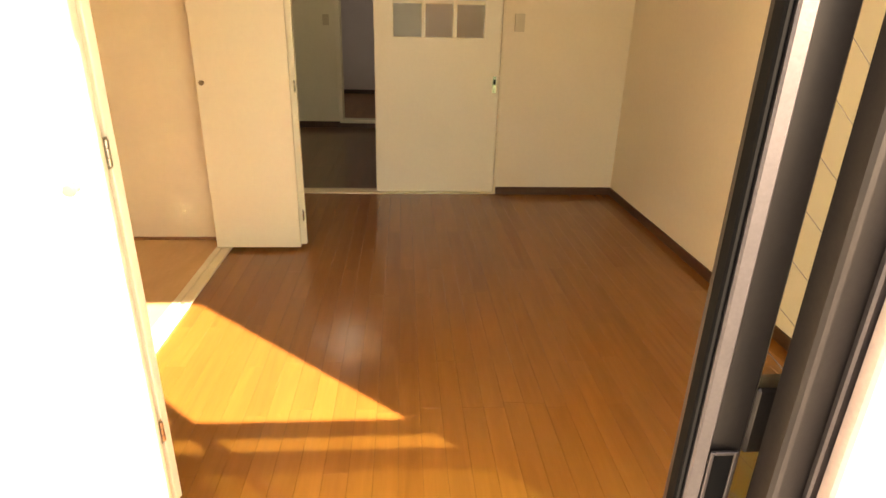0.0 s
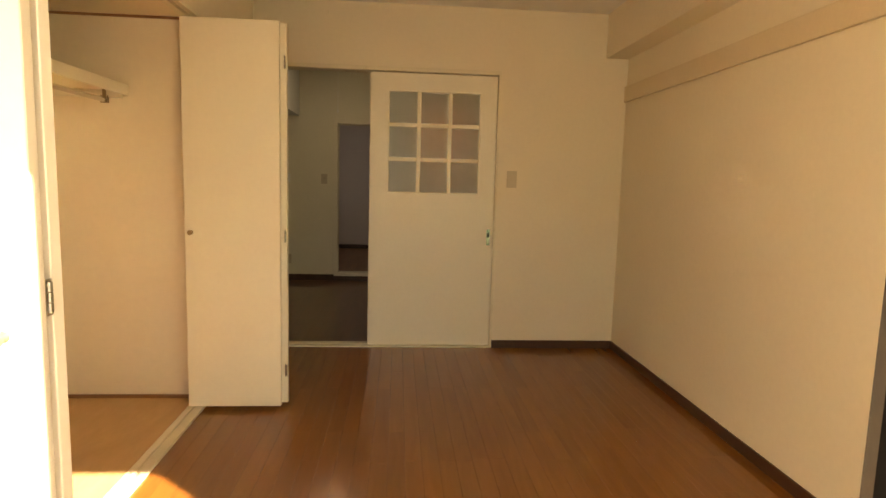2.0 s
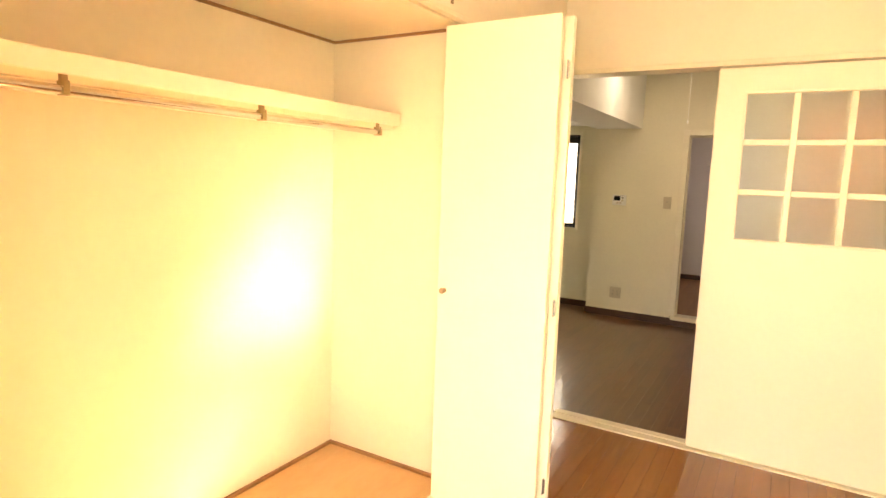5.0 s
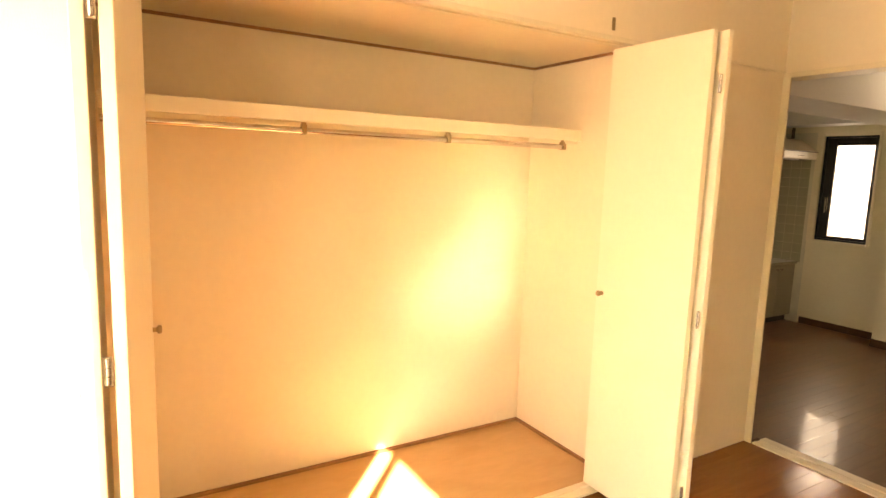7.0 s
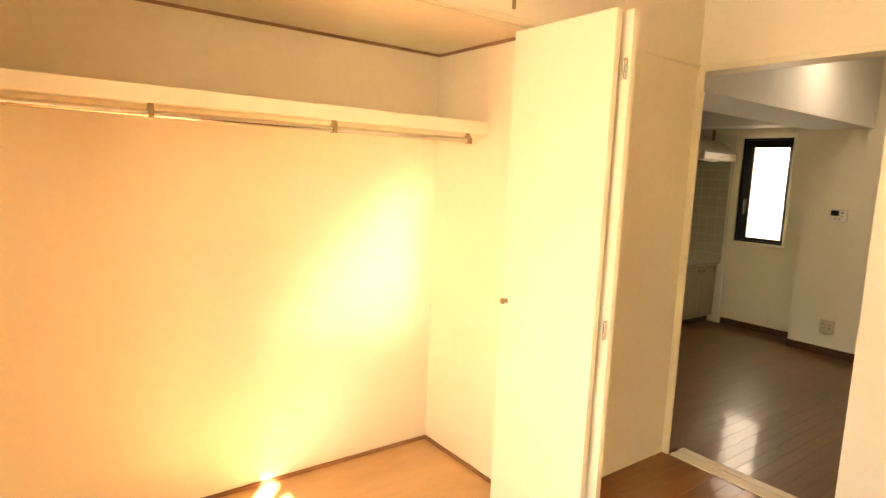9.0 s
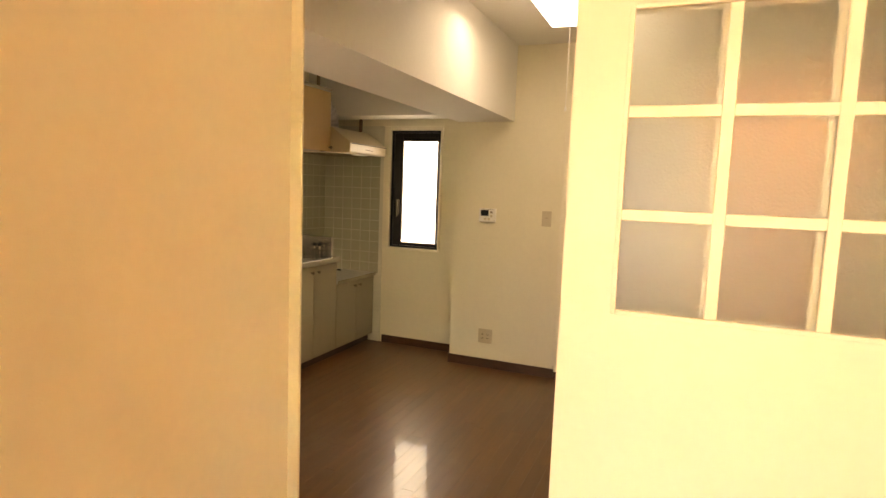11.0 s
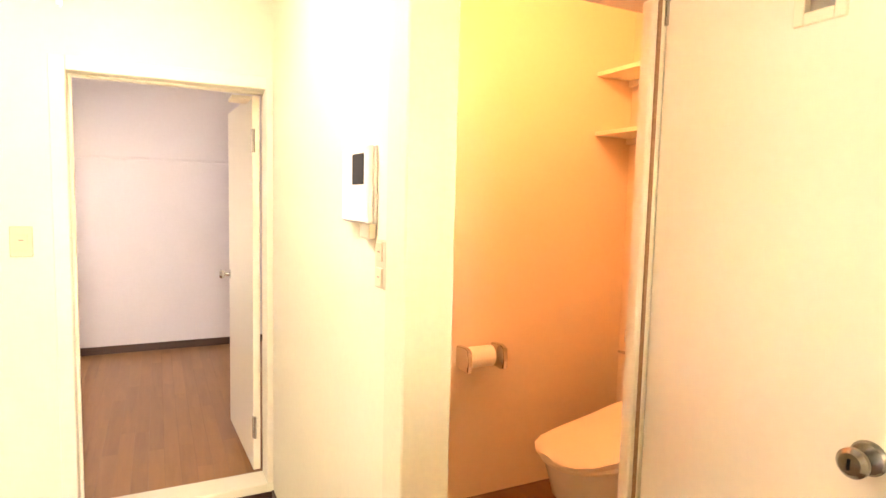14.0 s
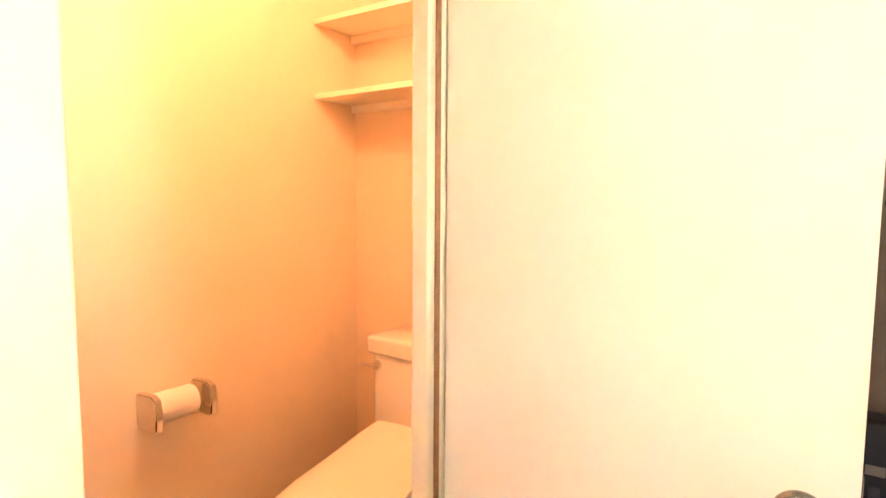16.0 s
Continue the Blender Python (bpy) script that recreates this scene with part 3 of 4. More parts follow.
def sliding_door(y0, y1, x0, x1, front, label):
    d = thing("sliding_door", label, "sliding door", ((x0 + x1) / 2, y0, 0.01), "sliding doors")
    px0, px1, pz0, pz1 = x0 + 0.122, x1 - 0.113, 1.14, 1.872
    bm = bmesh.new()
    for b in wall_boxes("x", x0, x1, y0, y1, 0.01, 1.99, [(px0, px1, pz0, pz1)]):
        add_box(bm, *b)
    bmesh.ops.remove_doubles(bm, verts=bm.verts, dist=1e-5)
    part("door_panel", bm, M_PAINT, d)
    w, h, g = (px1 - px0), (pz1 - pz0), 0.028
    for k in (1, 2):
        boxpart("muntin", (px0 + k * w / 3 - g / 2, px0 + k * w / 3 + g / 2, y0 + 0.003, y1 - 0.003, pz0, pz1), M_PAINT, d, "", 0.002)
        boxpart("muntin", (px0, px1, y0 + 0.0045, y1 - 0.0045, pz0 + k * h / 3 - g / 2, pz0 + k * h / 3 + g / 2), M_PAINT, d, "", 0.002)
    bm = bmesh.new()
    for b in [(px0, px0 + 0.012, y0 - 0.004, y0 + 0.008, pz0, pz1), (px1 - 0.012, px1, y0 - 0.004, y0 + 0.008, pz0, pz1), (px0 + 0.012, px1 - 0.012, y0 - 0.004, y0 + 0.008, pz0, pz0 + 0.012), (px0 + 0.012, px1 - 0.012, y0 - 0.004, y0 + 0.008, pz1 - 0.012, pz1)]:
        add_box(bm, *b, bevel=0.002)
    part("glazing_bead", bm, M_PAINT, d)
    for i in range(3):
        for j in range(3):
            o = boxpart("pane", (px0 + i * w / 3 + g / 2 - 0.003, px0 + (i + 1) * w / 3 - g / 2 + 0.003, (y0 + y1) / 2 - 0.002, (y0 + y1) / 2 + 0.002, pz0 + j * h / 3 + g / 2 - 0.003, pz0 + (j + 1) * h / 3 - g / 2 + 0.003), M_FROST, d, "frosted glass")
            o.visible_shadow = False
    if front:
        hx, hz = x1 - 0.032, 0.83
        hd = boxpart("pull_handle", (hx - 0.014, hx + 0.014, y0 - 0.003, y0 + 0.004, hz - 0.06, hz + 0.06), M_CHROME, d, "steel flush pull plate", 0.003)
        # raised black block, the shaded hollow of the pull put in as colour
        boxpart("pull_shade", (hx - 0.007, hx + 0.007, y0 - 0.0045, y0, hz + 0.002, hz + 0.036), M_GASKET, hd)
        boxpart("latch", (hx - 0.007, hx + 0.007, y0 - 0.008, y0, hz - 0.042, hz - 0.022), M_CHROME, hd, "", 0.002)
    return d


sliding_door(4.030, 4.060, -0.447, 0.459, True, "cream sliding door with nine frosted panes, pushed half open")
sliding_door(4.072, 4.102, -0.455, 0.450, False, "cream sliding door stacked behind the first one")


# ---- small things of the living room ----
def plate_switch(name, label, p, n, w=0.072, h=0.12):
    """A wall plate at p whose face looks along n (x or y)."""
    sgn = -1 if n.startswith("-") else 1
    ax = n[-1]
    o = thing(name, label, name.replace("_", " "), p)

    def fb(u0, u1, d0, d1, z0, z1, nm, m, par, lab="", bev=0.002):
        lo, hi = sorted((sgn * d0, sgn * d1))
        dims = (p[0] + u0, p[0] + u1, p[1] + lo, p[1] + hi, p[2] + z0, p[2] + z1) if ax == "y" else (p[0] + lo, p[0] + hi, p[1] + u0, p[1] + u1, p[2] + z0, p[2] + z1)
        return boxpart(nm, dims, m, par, lab, bev)

    pl = fb(-w / 2, w / 2, 0, 0.009, -h / 2, h / 2, "plate", M_PLASTIC, o)
    return o, pl, fb


sw, pl, fb = plate_switch("light_switch", "ivory plastic light switch on the cream wall", (0.580, 4.0, 1.262), "-y")
fb(-0.017, 0.017, 0.009, 0.013, -0.022, 0.022, "rocker", M_PLASTIC, pl)
fb(-0.02, 0.02, 0.0085, 0.0096, -0.034, 0.034, "inset_frame", M_PLASTIC, pl)

shelf = thing("closet_shelf", "cream painted wooden shelf running across the closet", "shelf", (-1.83, 1.93, 1.63))
boxpart("shelf_board", (-2.03, -1.648, 0.905, 2.965, 1.655, 1.68), M_CLOSET, shelf)
boxpart("shelf_front", (-1.648, -1.63, 0.905, 2.965, 1.628, 1.682), M_PAINT, shelf, "", 0.002)
boxpart("shelf_ledge", (-2.03, -1.66, 2.945, 2.966, 1.615, 1.654), M_PAINT, shelf, "", 0.002)
boxpart("shelf_ledge", (-2.03, -2.01, 0.905, 2.94, 1.615, 1.654), M_PAINT, shelf, "", 0.002)
rod = thing("clothes_rod", "thin steel clothes rod hung under the shelf", "clothes rod", (-1.742, 1.93, 1.58))
bm = bmesh.new()
add_cyl(bm, (-1.742, 0.91, 1.602), (-1.742, 2.955, 1.602), 0.0125, segs=14)
part("rod", bm, M_CHROME, rod, "", True)
for y in (0.96, 1.60, 2.26, 2.945):
    bm = bmesh.new()
    add_box(bm, -1.750, -1.734, y - 0.009, y + 0.009, 1.61, 1.655, bevel=0.002)
    add_box(bm, -1.757, -1.727, y - 0.008, y + 0.008, 1.587, 1.592, bevel=0.001)
    add_box(bm, -1.760, -1.756, y - 0.008, y + 0.008, 1.587, 1.625, bevel=0.001)
    add_box(bm, -1.728, -1.724, y - 0.008, y + 0.008, 1.587, 1.625, bevel=0.001)
    part("rod_bracket", bm, M_BRASS, rod, "tarnished hanger bracket")
catch = thing("door_catch", "small brown metal catch above the closet opening", "catch", (-1.25, 2.735, 2.06))
boxpart("catch_plate", (-1.252, -1.246, 2.728, 2.744, 2.055, 2.105), M_BRASS, catch, "", 0.001)
hook = thing("wall_hook", "tiny pale hook high on the cream wall", "hook", (-0.74, 4.0, 2.35))
bm = bmesh.new()
add_cyl(bm, (-0.74, 3.999, 2.36), (-0.74, 3.975, 2.355), 0.004, segs=8)
add_cyl(bm, (-0.74, 3.977, 2.352), (-0.74, 3.972, 2.375), 0.004, segs=8)
part("hook_pin", bm, M_PAINT_WARM, hook)


# ---- kitchen ----
kwin = thing("window_2", "narrow dark framed kitchen window with white frosted glass", "window", (-2.45, 7.45, 0.87))
kwin["kind"] = "structure"
bm = bmesh.new()
for b in [(-2.757, -2.685, WY - 0.012, WY + 0.05, 0.845, 1.968), (-2.195, -2.172, WY - 0.012, WY + 0.05, 0.845, 1.968), (-2.685, -2.195, WY - 0.012, WY + 0.05, 1.93, 1.968), (-2.685, -2.195, WY - 0.02, WY + 0.06, 0.845, 0.865)]:
    add_box(bm, *b, bevel=0.003)
part("window_sill", bm, M_PAINT, kwin, "cream painted casing and sill")
bm = bmesh.new()
for b in [(-2.685, -2.667, WY + 0.012, WY + 0.09, 0.865, 1.93), (-2.213, -2.195, WY + 0.012, WY + 0.09, 0.865, 1.93), (-2.667, -2.213, WY + 0.012, WY + 0.09, 1.912, 1.93), (-2.667, -2.213, WY + 0.012, WY + 0.09, 0.865, 0.883)]:
    add_box(bm, *b, bevel=0.002)
part("window_frame", bm, M_SASH, kwin)
sx0, sx1, sz0, sz1 = -2.666, -2.214, 0.884, 1.911
bm = bmesh.new()
for b in [(sx0, sx0 + 0.085, WY + 0.03, WY + 0.06, sz0, sz1), (sx1 - 0.025, sx1, WY + 0.03, WY + 0.06, sz0, sz1), (sx0 + 0.085, sx1 - 0.025, WY + 0.03, WY + 0.06, sz1 - 0.075, sz1), (sx0 + 0.085, sx1 - 0.025, WY + 0.03, WY + 0.06, sz0, sz0 + 0.03)]:
    add_box(bm, *b, bevel=0.003)
ks = part("sash", bm, M_SASH, kwin, "dark bronze sash")
kp = boxpart("pane", (sx0 + 0.08, sx1 - 0.02, WY + 0.043, WY + 0.048, sz0 + 0.025, sz1 - 0.07), glass("white_frosted_glass", (0.98, 1.0, 0.98), 0.5, 0.7), ks, "white frosted glass")
kp.visible_shadow = False
bm = bmesh.new()
add_box(bm, sx0 + 0.028, sx0 + 0.062, WY + 0.022, WY + 0.032, 1.17, 1.31, bevel=0.004)
add_box(bm, sx0 + 0.036, sx0 + 0.054, WY + 0.004, WY + 0.024, 1.27, 1.30, bevel=0.003)
add_box(bm, sx0 + 0.040, sx0 + 0.056, WY + 0.000, WY + 0.012, 1.15, 1.29, bevel=0.004)
part("latch_handle", bm, M_STEEL, ks, "grey metal casement latch")

FX = -2.83


def cab_door(parent, y0, y1, z0, z1, x, kn=None, nm="door", finish=M_CAB):
    d = boxpart(nm, (x - 0.018, x, y0 + 0.0015, y1 - 0.0015, z0, z1), finish, parent, "", 0.002)
    if kn:
        ky, kz = kn
        bm = bmesh.new()
        add_lathe(bm, [(0.007, 0), (0.006, 0.010), (0.012, 0.016), (0.013, 0.024), (0.009, 0.029)], (x, ky, kz), (1, 0, 0), 14)
        part("knob", bm, M_KNOBWOOD, d, "beige round knob", True)
    return d


def base_unit(y0, y1, top, fronts, label):
    u = thing("base_cabinet", label, "cabinet", (-3.1, (y0 + y1) / 2, KF), "kitchen base cabinets")
    # body coloured dark to draw the shade between the fronts
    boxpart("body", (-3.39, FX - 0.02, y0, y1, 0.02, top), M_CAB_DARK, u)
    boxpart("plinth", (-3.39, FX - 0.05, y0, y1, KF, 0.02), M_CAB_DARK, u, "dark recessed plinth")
    for f in fronts:
        cab_door(u, *f[:4], FX, f[4], f[5] if len(f) > 5 else "door")
    return u


base_unit(4.30, 5.05, 0.78, [(4.30, 4.675, 0.025, 0.775, (4.63, 0.71)), (4.675, 5.05, 0.025, 0.775, (4.72, 0.71))], "cream laminate sink cabinet with two doors")
base_unit(5.05, 5.512, 0.78, [(5.05, 5.512, 0.025, 0.665, (5.47, 0.62)), (5.05, 5.512, 0.672, 0.775, None, "drawer")], "cream laminate cabinet with a drawer above a door")
base_unit(5.512, 6.035, 0.78, [(5.512, 6.035, 0.025, 0.775, (5.995, 0.725))], "cream laminate sink cabinet with a single door")
base_unit(6.035, 6.705, 0.78, [(6.035, 6.38, 0.025, 0.775, (6.345, 0.725)), (6.38, 6.705, 0.025, 0.775, (6.425, 0.725))], "cream laminate sink cabinet with two doors")
gas = base_unit(6.708, 7.345, 0.585, [(6.708, 7.03, 0.025, 0.58, (6.99, 0.535)), (7.03, 7.345, 0.025, 0.58, (7.07, 0.535))], "low cream cabinet for a gas cooker")
boxpart("side_panel", (-3.39, FX, 6.7055, 6.708, 0.585, 0.78), M_CAB, gas)
gt = thing("cooker_stand_top", "steel topped low stand for a gas cooker", "worktop", (-3.1, 7.03, 0.585))
boxpart("top", (-3.39, FX + 0.012, 6.71, 7.352, 0.586, 0.61), M_SATIN, gt, "", 0.003)
boxpart("edge_trim", (FX + 0.012, FX + 0.016, 6.71, 7.352, 0.584, 0.612), M_STEEL, gt, "", 0.001)

wt = thing("worktop", "stainless steel worktop with a sunk sink and drainer", "worktop", (-3.1, 5.5, 0.78))
bm = bmesh.new()
SX0, SX1, SY0, SY1 = -3.28, -2.875, 5.10, 5.98
for b in [(-3.39, SX0, 4.30, 6.72, 0.785, 0.82), (SX1, -2.802, 4.30, 6.72, 0.785, 0.82), (SX0, SX1, 4.30, SY0, 0.785, 0.82), (SX0, SX1, SY1, 6.72, 0.785, 0.82)]:
    add_box(bm, *b)
bmesh.ops.remove_doubles(bm, verts=bm.verts, dist=1e-5)
part("top", bm, M_STEEL, wt)
bm = bmesh.new()
add_box(bm, -2.803, -2.796, 4.30, 6.722, 0.778, 0.824, bevel=0.003)
part("front_edge", bm, M_STEEL, wt)
bm = bmesh.new()
for b in [(SX0, SX1, SY0, SY1, 0.62, 0.625), (SX0 - 0.003, SX0, SY0, SY1, 0.62, 0.80), (SX1, SX1 + 0.003, SY0, SY1, 0.62, 0.80), (SX0, SX1, SY0 - 0.003, SY0, 0.62, 0.80), (SX0, SX1, SY1, SY1 + 0.003, 0.62, 0.80)]:
    add_box(bm, *b)
part("basin", bm, M_SATIN, wt, "deep satin steel sink basin")
for k in range(9):
    boxpart("drainer_rib", (-3.24, -2.92, 6.05 + k * 0.045, 6.063 + k * 0.045, 0.8195, 0.8235), M_STEEL, wt, "", 0.0015)
boxpart("splash_ledge", (-3.39, -3.33, 4.30, 6.722, 0.8195, 0.975), M_STEEL, wt, "", 0.004)
boxpart("splash_cap", (-3.392, -3.318, 4.30, 6.722, 0.975, 0.987), M_STEEL, wt, "", 0.003)
boxpart("side_guard", (-3.33, -2.872, 6.692, 6.712, 0.8195, 0.985), M_STEEL, wt, "", 0.004)
boxpart("corner_plate", (-2.860, -2.80, 6.7225, 6.7255, 0.70, 0.715), M_GASKET, wt, "dark maker's plate")

tap = thing("kitchen_tap", "chrome swivel tap with a white nozzle", "tap", (-3.32, 5.55, 0.957))
bm = bmesh.new()
add_cyl(bm, (-3.39, 5.55, 1.04), (-3.24, 5.55, 1.04), 0.022, bevel=0.003)
add_cyl(bm, (-3.24, 5.55, 1.04), (-3.19, 5.57, 1.045), 0.014)
part("tap_body", bm, M_CHROME, tap, "", True)
bm = bmesh.new()
add_cyl(bm, (-3.20, 5.56, 1.042), (-3.09, 5.90, 1.140), 0.0095)
part("spout", bm, M_CHROME, tap, "", True)
bm = bmesh.new()
add_cyl(bm, (-3.093, 5.91, 1.138), (-3.082, 5.935, 1.148), 0.014, 0.012, bevel=0.002)
add_cyl(bm, (-3.083, 5.93, 1.147), (-3.081, 5.937, 1.12), 0.011)
part("nozzle", bm, M_WHITEP, tap, "white plastic nozzle", True)
bm = bmesh.new()
add_lathe(bm, [(0.02, 0), (0.024, 0.01), (0.02, 0.03), (0.006, 0.036)], (-3.26, 5.55, 1.055), (0, 0, 1), 16)
part("tap_handle", bm, M_CHROME, tap, "", True)

caddy = thing("sink_caddy", "steel soap rack standing behind the drainer", "rack", (-3.28, 6.1, 0.82))
bm = bmesh.new()
add_box(bm, -3.325, -3.30, 6.24, 6.64, 0.8235, 0.90, bevel=0.006)
part("rack_back", bm, M_STEEL, caddy)
bm = bmesh.new()
for z in (0.835, 0.885):
    add_cyl(bm, (-3.25, 6.26, z), (-3.25, 6.62, z), 0.004, segs=8)
for y in (6.26, 6.62):
    add_cyl(bm, (-3.25, y, 0.824), (-3.25, y, 0.887), 0.004, segs=8)
    add_cyl(bm, (-3.25, y, 0.885), (-3.305, y, 0.885), 0.004, segs=8)
part("rack_rail", bm, M_CHROME, caddy, "", True)

gast = thing("gas_tap", "twin brass and black gas tap at the worktop end", "gas tap", (-2.96, 6.64, 0.82))
for dx in (0, 0.05):
    bm = bmesh.new()
    add_cyl(bm, (-3.01 + dx, 6.692, 0.875), (-3.01 + dx, 6.62, 0.875), 0.014, bevel=0.002)
    add_cyl(bm, (-3.01 + dx, 6.64, 0.8205), (-3.01 + dx, 6.64, 0.905), 0.012, bevel=0.002)
    add_cyl(bm, (-3.01 + dx, 6.62, 0.875), (-3.0 + dx, 6.585, 0.868), 0.009, 0.007)
    part("valve", bm, M_KNOB, gast, "dull metal valve", True)
    boxpart("valve_grip", (-3.02 + dx, -3.0 + dx, 6.625, 6.652, 0.905, 0.93), M_GASKET, gast, "black grip", 0.003)

# wall cabinets
CX = -2.92


def wall_unit(y0, y1, doors, label):
    u = thing("wall_cabinet", label, "cabinet", (-3.15, (y0 + y1) / 2, 1.69), "kitchen wall cabinets")
    boxpart("body", (-3.395, CX - 0.02, y0, y1, 1.695, 2.175), M_CAB, u, "", 0.002)
    boxpart("top_board", (-3.395, CX + 0.006, y0, y1, 2.175, 2.20), M_CAB, u, "", 0.002)
    for a, b, kn in doors:
        cab_door(u, a, b, 1.69, 2.172, CX, kn, "door", M_CABU)
        bm = bmesh.new()
        add_box(bm, CX - 0.016, CX + 0.002, (a + b) / 2 + 0.07, (a + b) / 2 + 0.13, 1.686, 1.692, bevel=0.001)
        part("finger_catch", bm, M_CAB_DARK, u)
    return u


wall_unit(4.30, 5.05, [(4.30, 4.675, (4.63, 1.73)), (4.675, 5.05, (4.72, 1.73))], "tan laminate wall cabinet with two doors")
wall_unit(5.05, 5.91, [(5.05, 5.47, (5.43, 1.73)), (5.47, 5.91, (5.51, 1.73))], "tan laminate wall cabinet above the sink")
wall_unit(5.91, 6.72, [(5.91, 6.305, (5.975, 1.725)), (6.305, 6.72, (6.695, 1.725))], "tan laminate wall cabinet beside the range hood")

strip = thing("worktop_light", "white strip light lit under the wall cabinets", "strip light", (-3.24, 5.62, 1.69))
boxpart("housing", (-3.34, -3.08, 5.30, 6.10, 1.655, 1.692), M_WHITEP, strip, "", 0.006)
bm = bmesh.new()
add_cyl(bm, (-3.21, 5.36, 1.645), (-3.21, 6.04, 1.645), 0.012)
part("tube", bm, M_TUBE, strip, "lit white tube", True)
boxpart("cover", (-3.085, -3.075, 5.30, 6.10, 1.618, 1.692), M_WHITEP, strip, "cream front cover", 0.003)
boxpart("end_cap", (-3.26, -3.16, 6.06, 6.095, 1.625, 1.655), M_WHITEP, strip, "", 0.004)

hood = thing("range_hood", "cream enamel range hood over the cooker stand", "range hood", (-3.05, 7.03, 1.70))
bm = bmesh.new()
prof = [(-3.39, 1.69), (-2.745, 1.69), (-2.735, 1.70), (-2.735, 1.77), (-2.75, 1.785), (-2.92, 1.90), (-3.39, 1.90)]
add_loft(bm, [[(x, 6.725, z) for x, z in prof], [(x, 7.35, z) for x, z in prof]])
bmesh.ops.bevel(bm, geom=[e for e in bm.edges], offset=0.004, segments=1, affect='EDGES')
part("canopy", bm, M_HOOD, hood)
boxpart("filter", (-3.30, -2.82, 6.80, 7.30, 1.683, 1.691), M_STEEL, hood, "grey filter under the canopy", 0.002)
boxpart("hood_light", (-2.86, -2.80, 6.93, 7.12, 1.68, 1.687), M_WHITEP, hood, "", 0.002)
boxpart("trim_strip", (-2.736, -2.7325, 6.74, 7.35, 1.763, 1.769), M_CAB_DARK, hood)
for k in range(3):
    boxpart("button", (-2.7365, -2.731, 7.17 + k * 0.028, 7.19 + k * 0.028, 1.717, 1.731), M_PLASTIC, hood, "", 0.001)
bm = bmesh.new()
for k in range(7):
    add_box(bm, -2.7355, -2.7345, 6.98 + k * 0.018, 6.990 + k * 0.018, 1.72, 1.727)
part("lettering_bars", bm, M_CAB_DARK, hood, "unreadable dark lettering")
duct = thing("exhaust_duct", "crumpled silver foil duct above the range hood", "duct", (-3.15, 6.95, 1.92))
bm = bmesh.new()
rng = random.Random(5)
path = [Vector((-3.13, 7.02, 1.915)), Vector((-3.12, 7.00, 2.0)), Vector((-3.13, 6.94, 2.08)), Vector((-3.17, 6.86, 2.15)), Vector((-3.24, 6.78, 2.21)), Vector((-3.33, 6.72, 2.25)), Vector((-3.42, 6.68, 2.27))]
pts = []
for a, b in zip(path, path[1:]):
    for k in range(5):
        pts.append(a.lerp(b, k / 5))
rings = []
for i, p in enumerate(pts):
    d = (pts[min(i + 1, len(pts) - 1)] - pts[max(i - 1, 0)]).normalized()
    q = d.to_track_quat('Z', 'Y')
    r = 0.075 + (0.007 if i % 2 else -0.004)
    rings.append([p + q @ Vector(((r + rng.uniform(-.005, .005)) * math.cos(a * math.pi / 9), (r + rng.uniform(-.005, .005)) * math.sin(a * math.pi / 9), 0)) for a in range(18)])
add_loft(bm, rings)
part("duct_hose", bm, M_FOIL, duct, "", True)
pipe = thing("hanger_pipe", "dark steel hanger above the wall cabinet", "pipe", (-2.98, 6.55, 2.2))
boxpart("strap", (-2.985, -2.965, 6.60, 6.625, 2.20, KCEIL), M_STEELDOOR, pipe, "", 0.002)
pipe2 = thing("hanger_pipe", "dark steel hanger behind the range hood", "pipe", (-2.95, 7.34, 1.9))
boxpart("strap", (-3.02, -2.99, 7.335, 7.35, 1.915, 2.3), M_STEELDOOR, pipe2, "", 0.002)

# wall devices
rem = thing("water_heater_remote", "white water heater remote with a dark display", "remote panel", (-1.64, KY, 1.22))
boxpart("case", (-1.712, -1.568, KY - 0.018, KY, 1.165, 1.275), M_WHITEP, rem, "", 0.004)
boxpart("display", (-1.695, -1.63, KY - 0.0195, KY - 0.017, 1.215, 1.262), M_SCREEN, rem)
for i, (a, z) in enumerate([(-1.605, 1.245), (-1.605, 1.215), (-1.655, 1.19), (-1.625, 1.19)]):
    boxpart("button", (a - 0.010, a + 0.010, KY - 0.021, KY - 0.017, z - 0.008, z + 0.008), M_STEELFRAME if i == 0 else M_PLASTIC, rem, "", 0.002)
bm = bmesh.new()
for k in range(6):
    add_box(bm, -1.69 + k * 0.018, -1.679 + k * 0.018, KY - 0.0192, KY - 0.0178, 1.2665, 1.2705)
part("lettering_bars", bm, M_STEELFRAME, rem)
sw, pl, fb = plate_switch("light_switch", "ivory plastic light switch on the cream kitchen wall", (-1.155, KY, 1.217), "-y", 0.075, 0.12)
fb(-0.022, 0.022, 0.009, 0.012, -0.03, 0.03, "rocker", M_PLASTIC, pl)
fb(-0.008, 0.008, 0.012, 0.0132, 0.004, 0.008, "mark", M_STEELFRAME, pl, "", 0.0)
ou, pl, fb = plate_switch("wall_outlet", "ivory double power outlet near the baseboard", (-1.615, KY, 0.218), "-y", 0.118, 0.118)
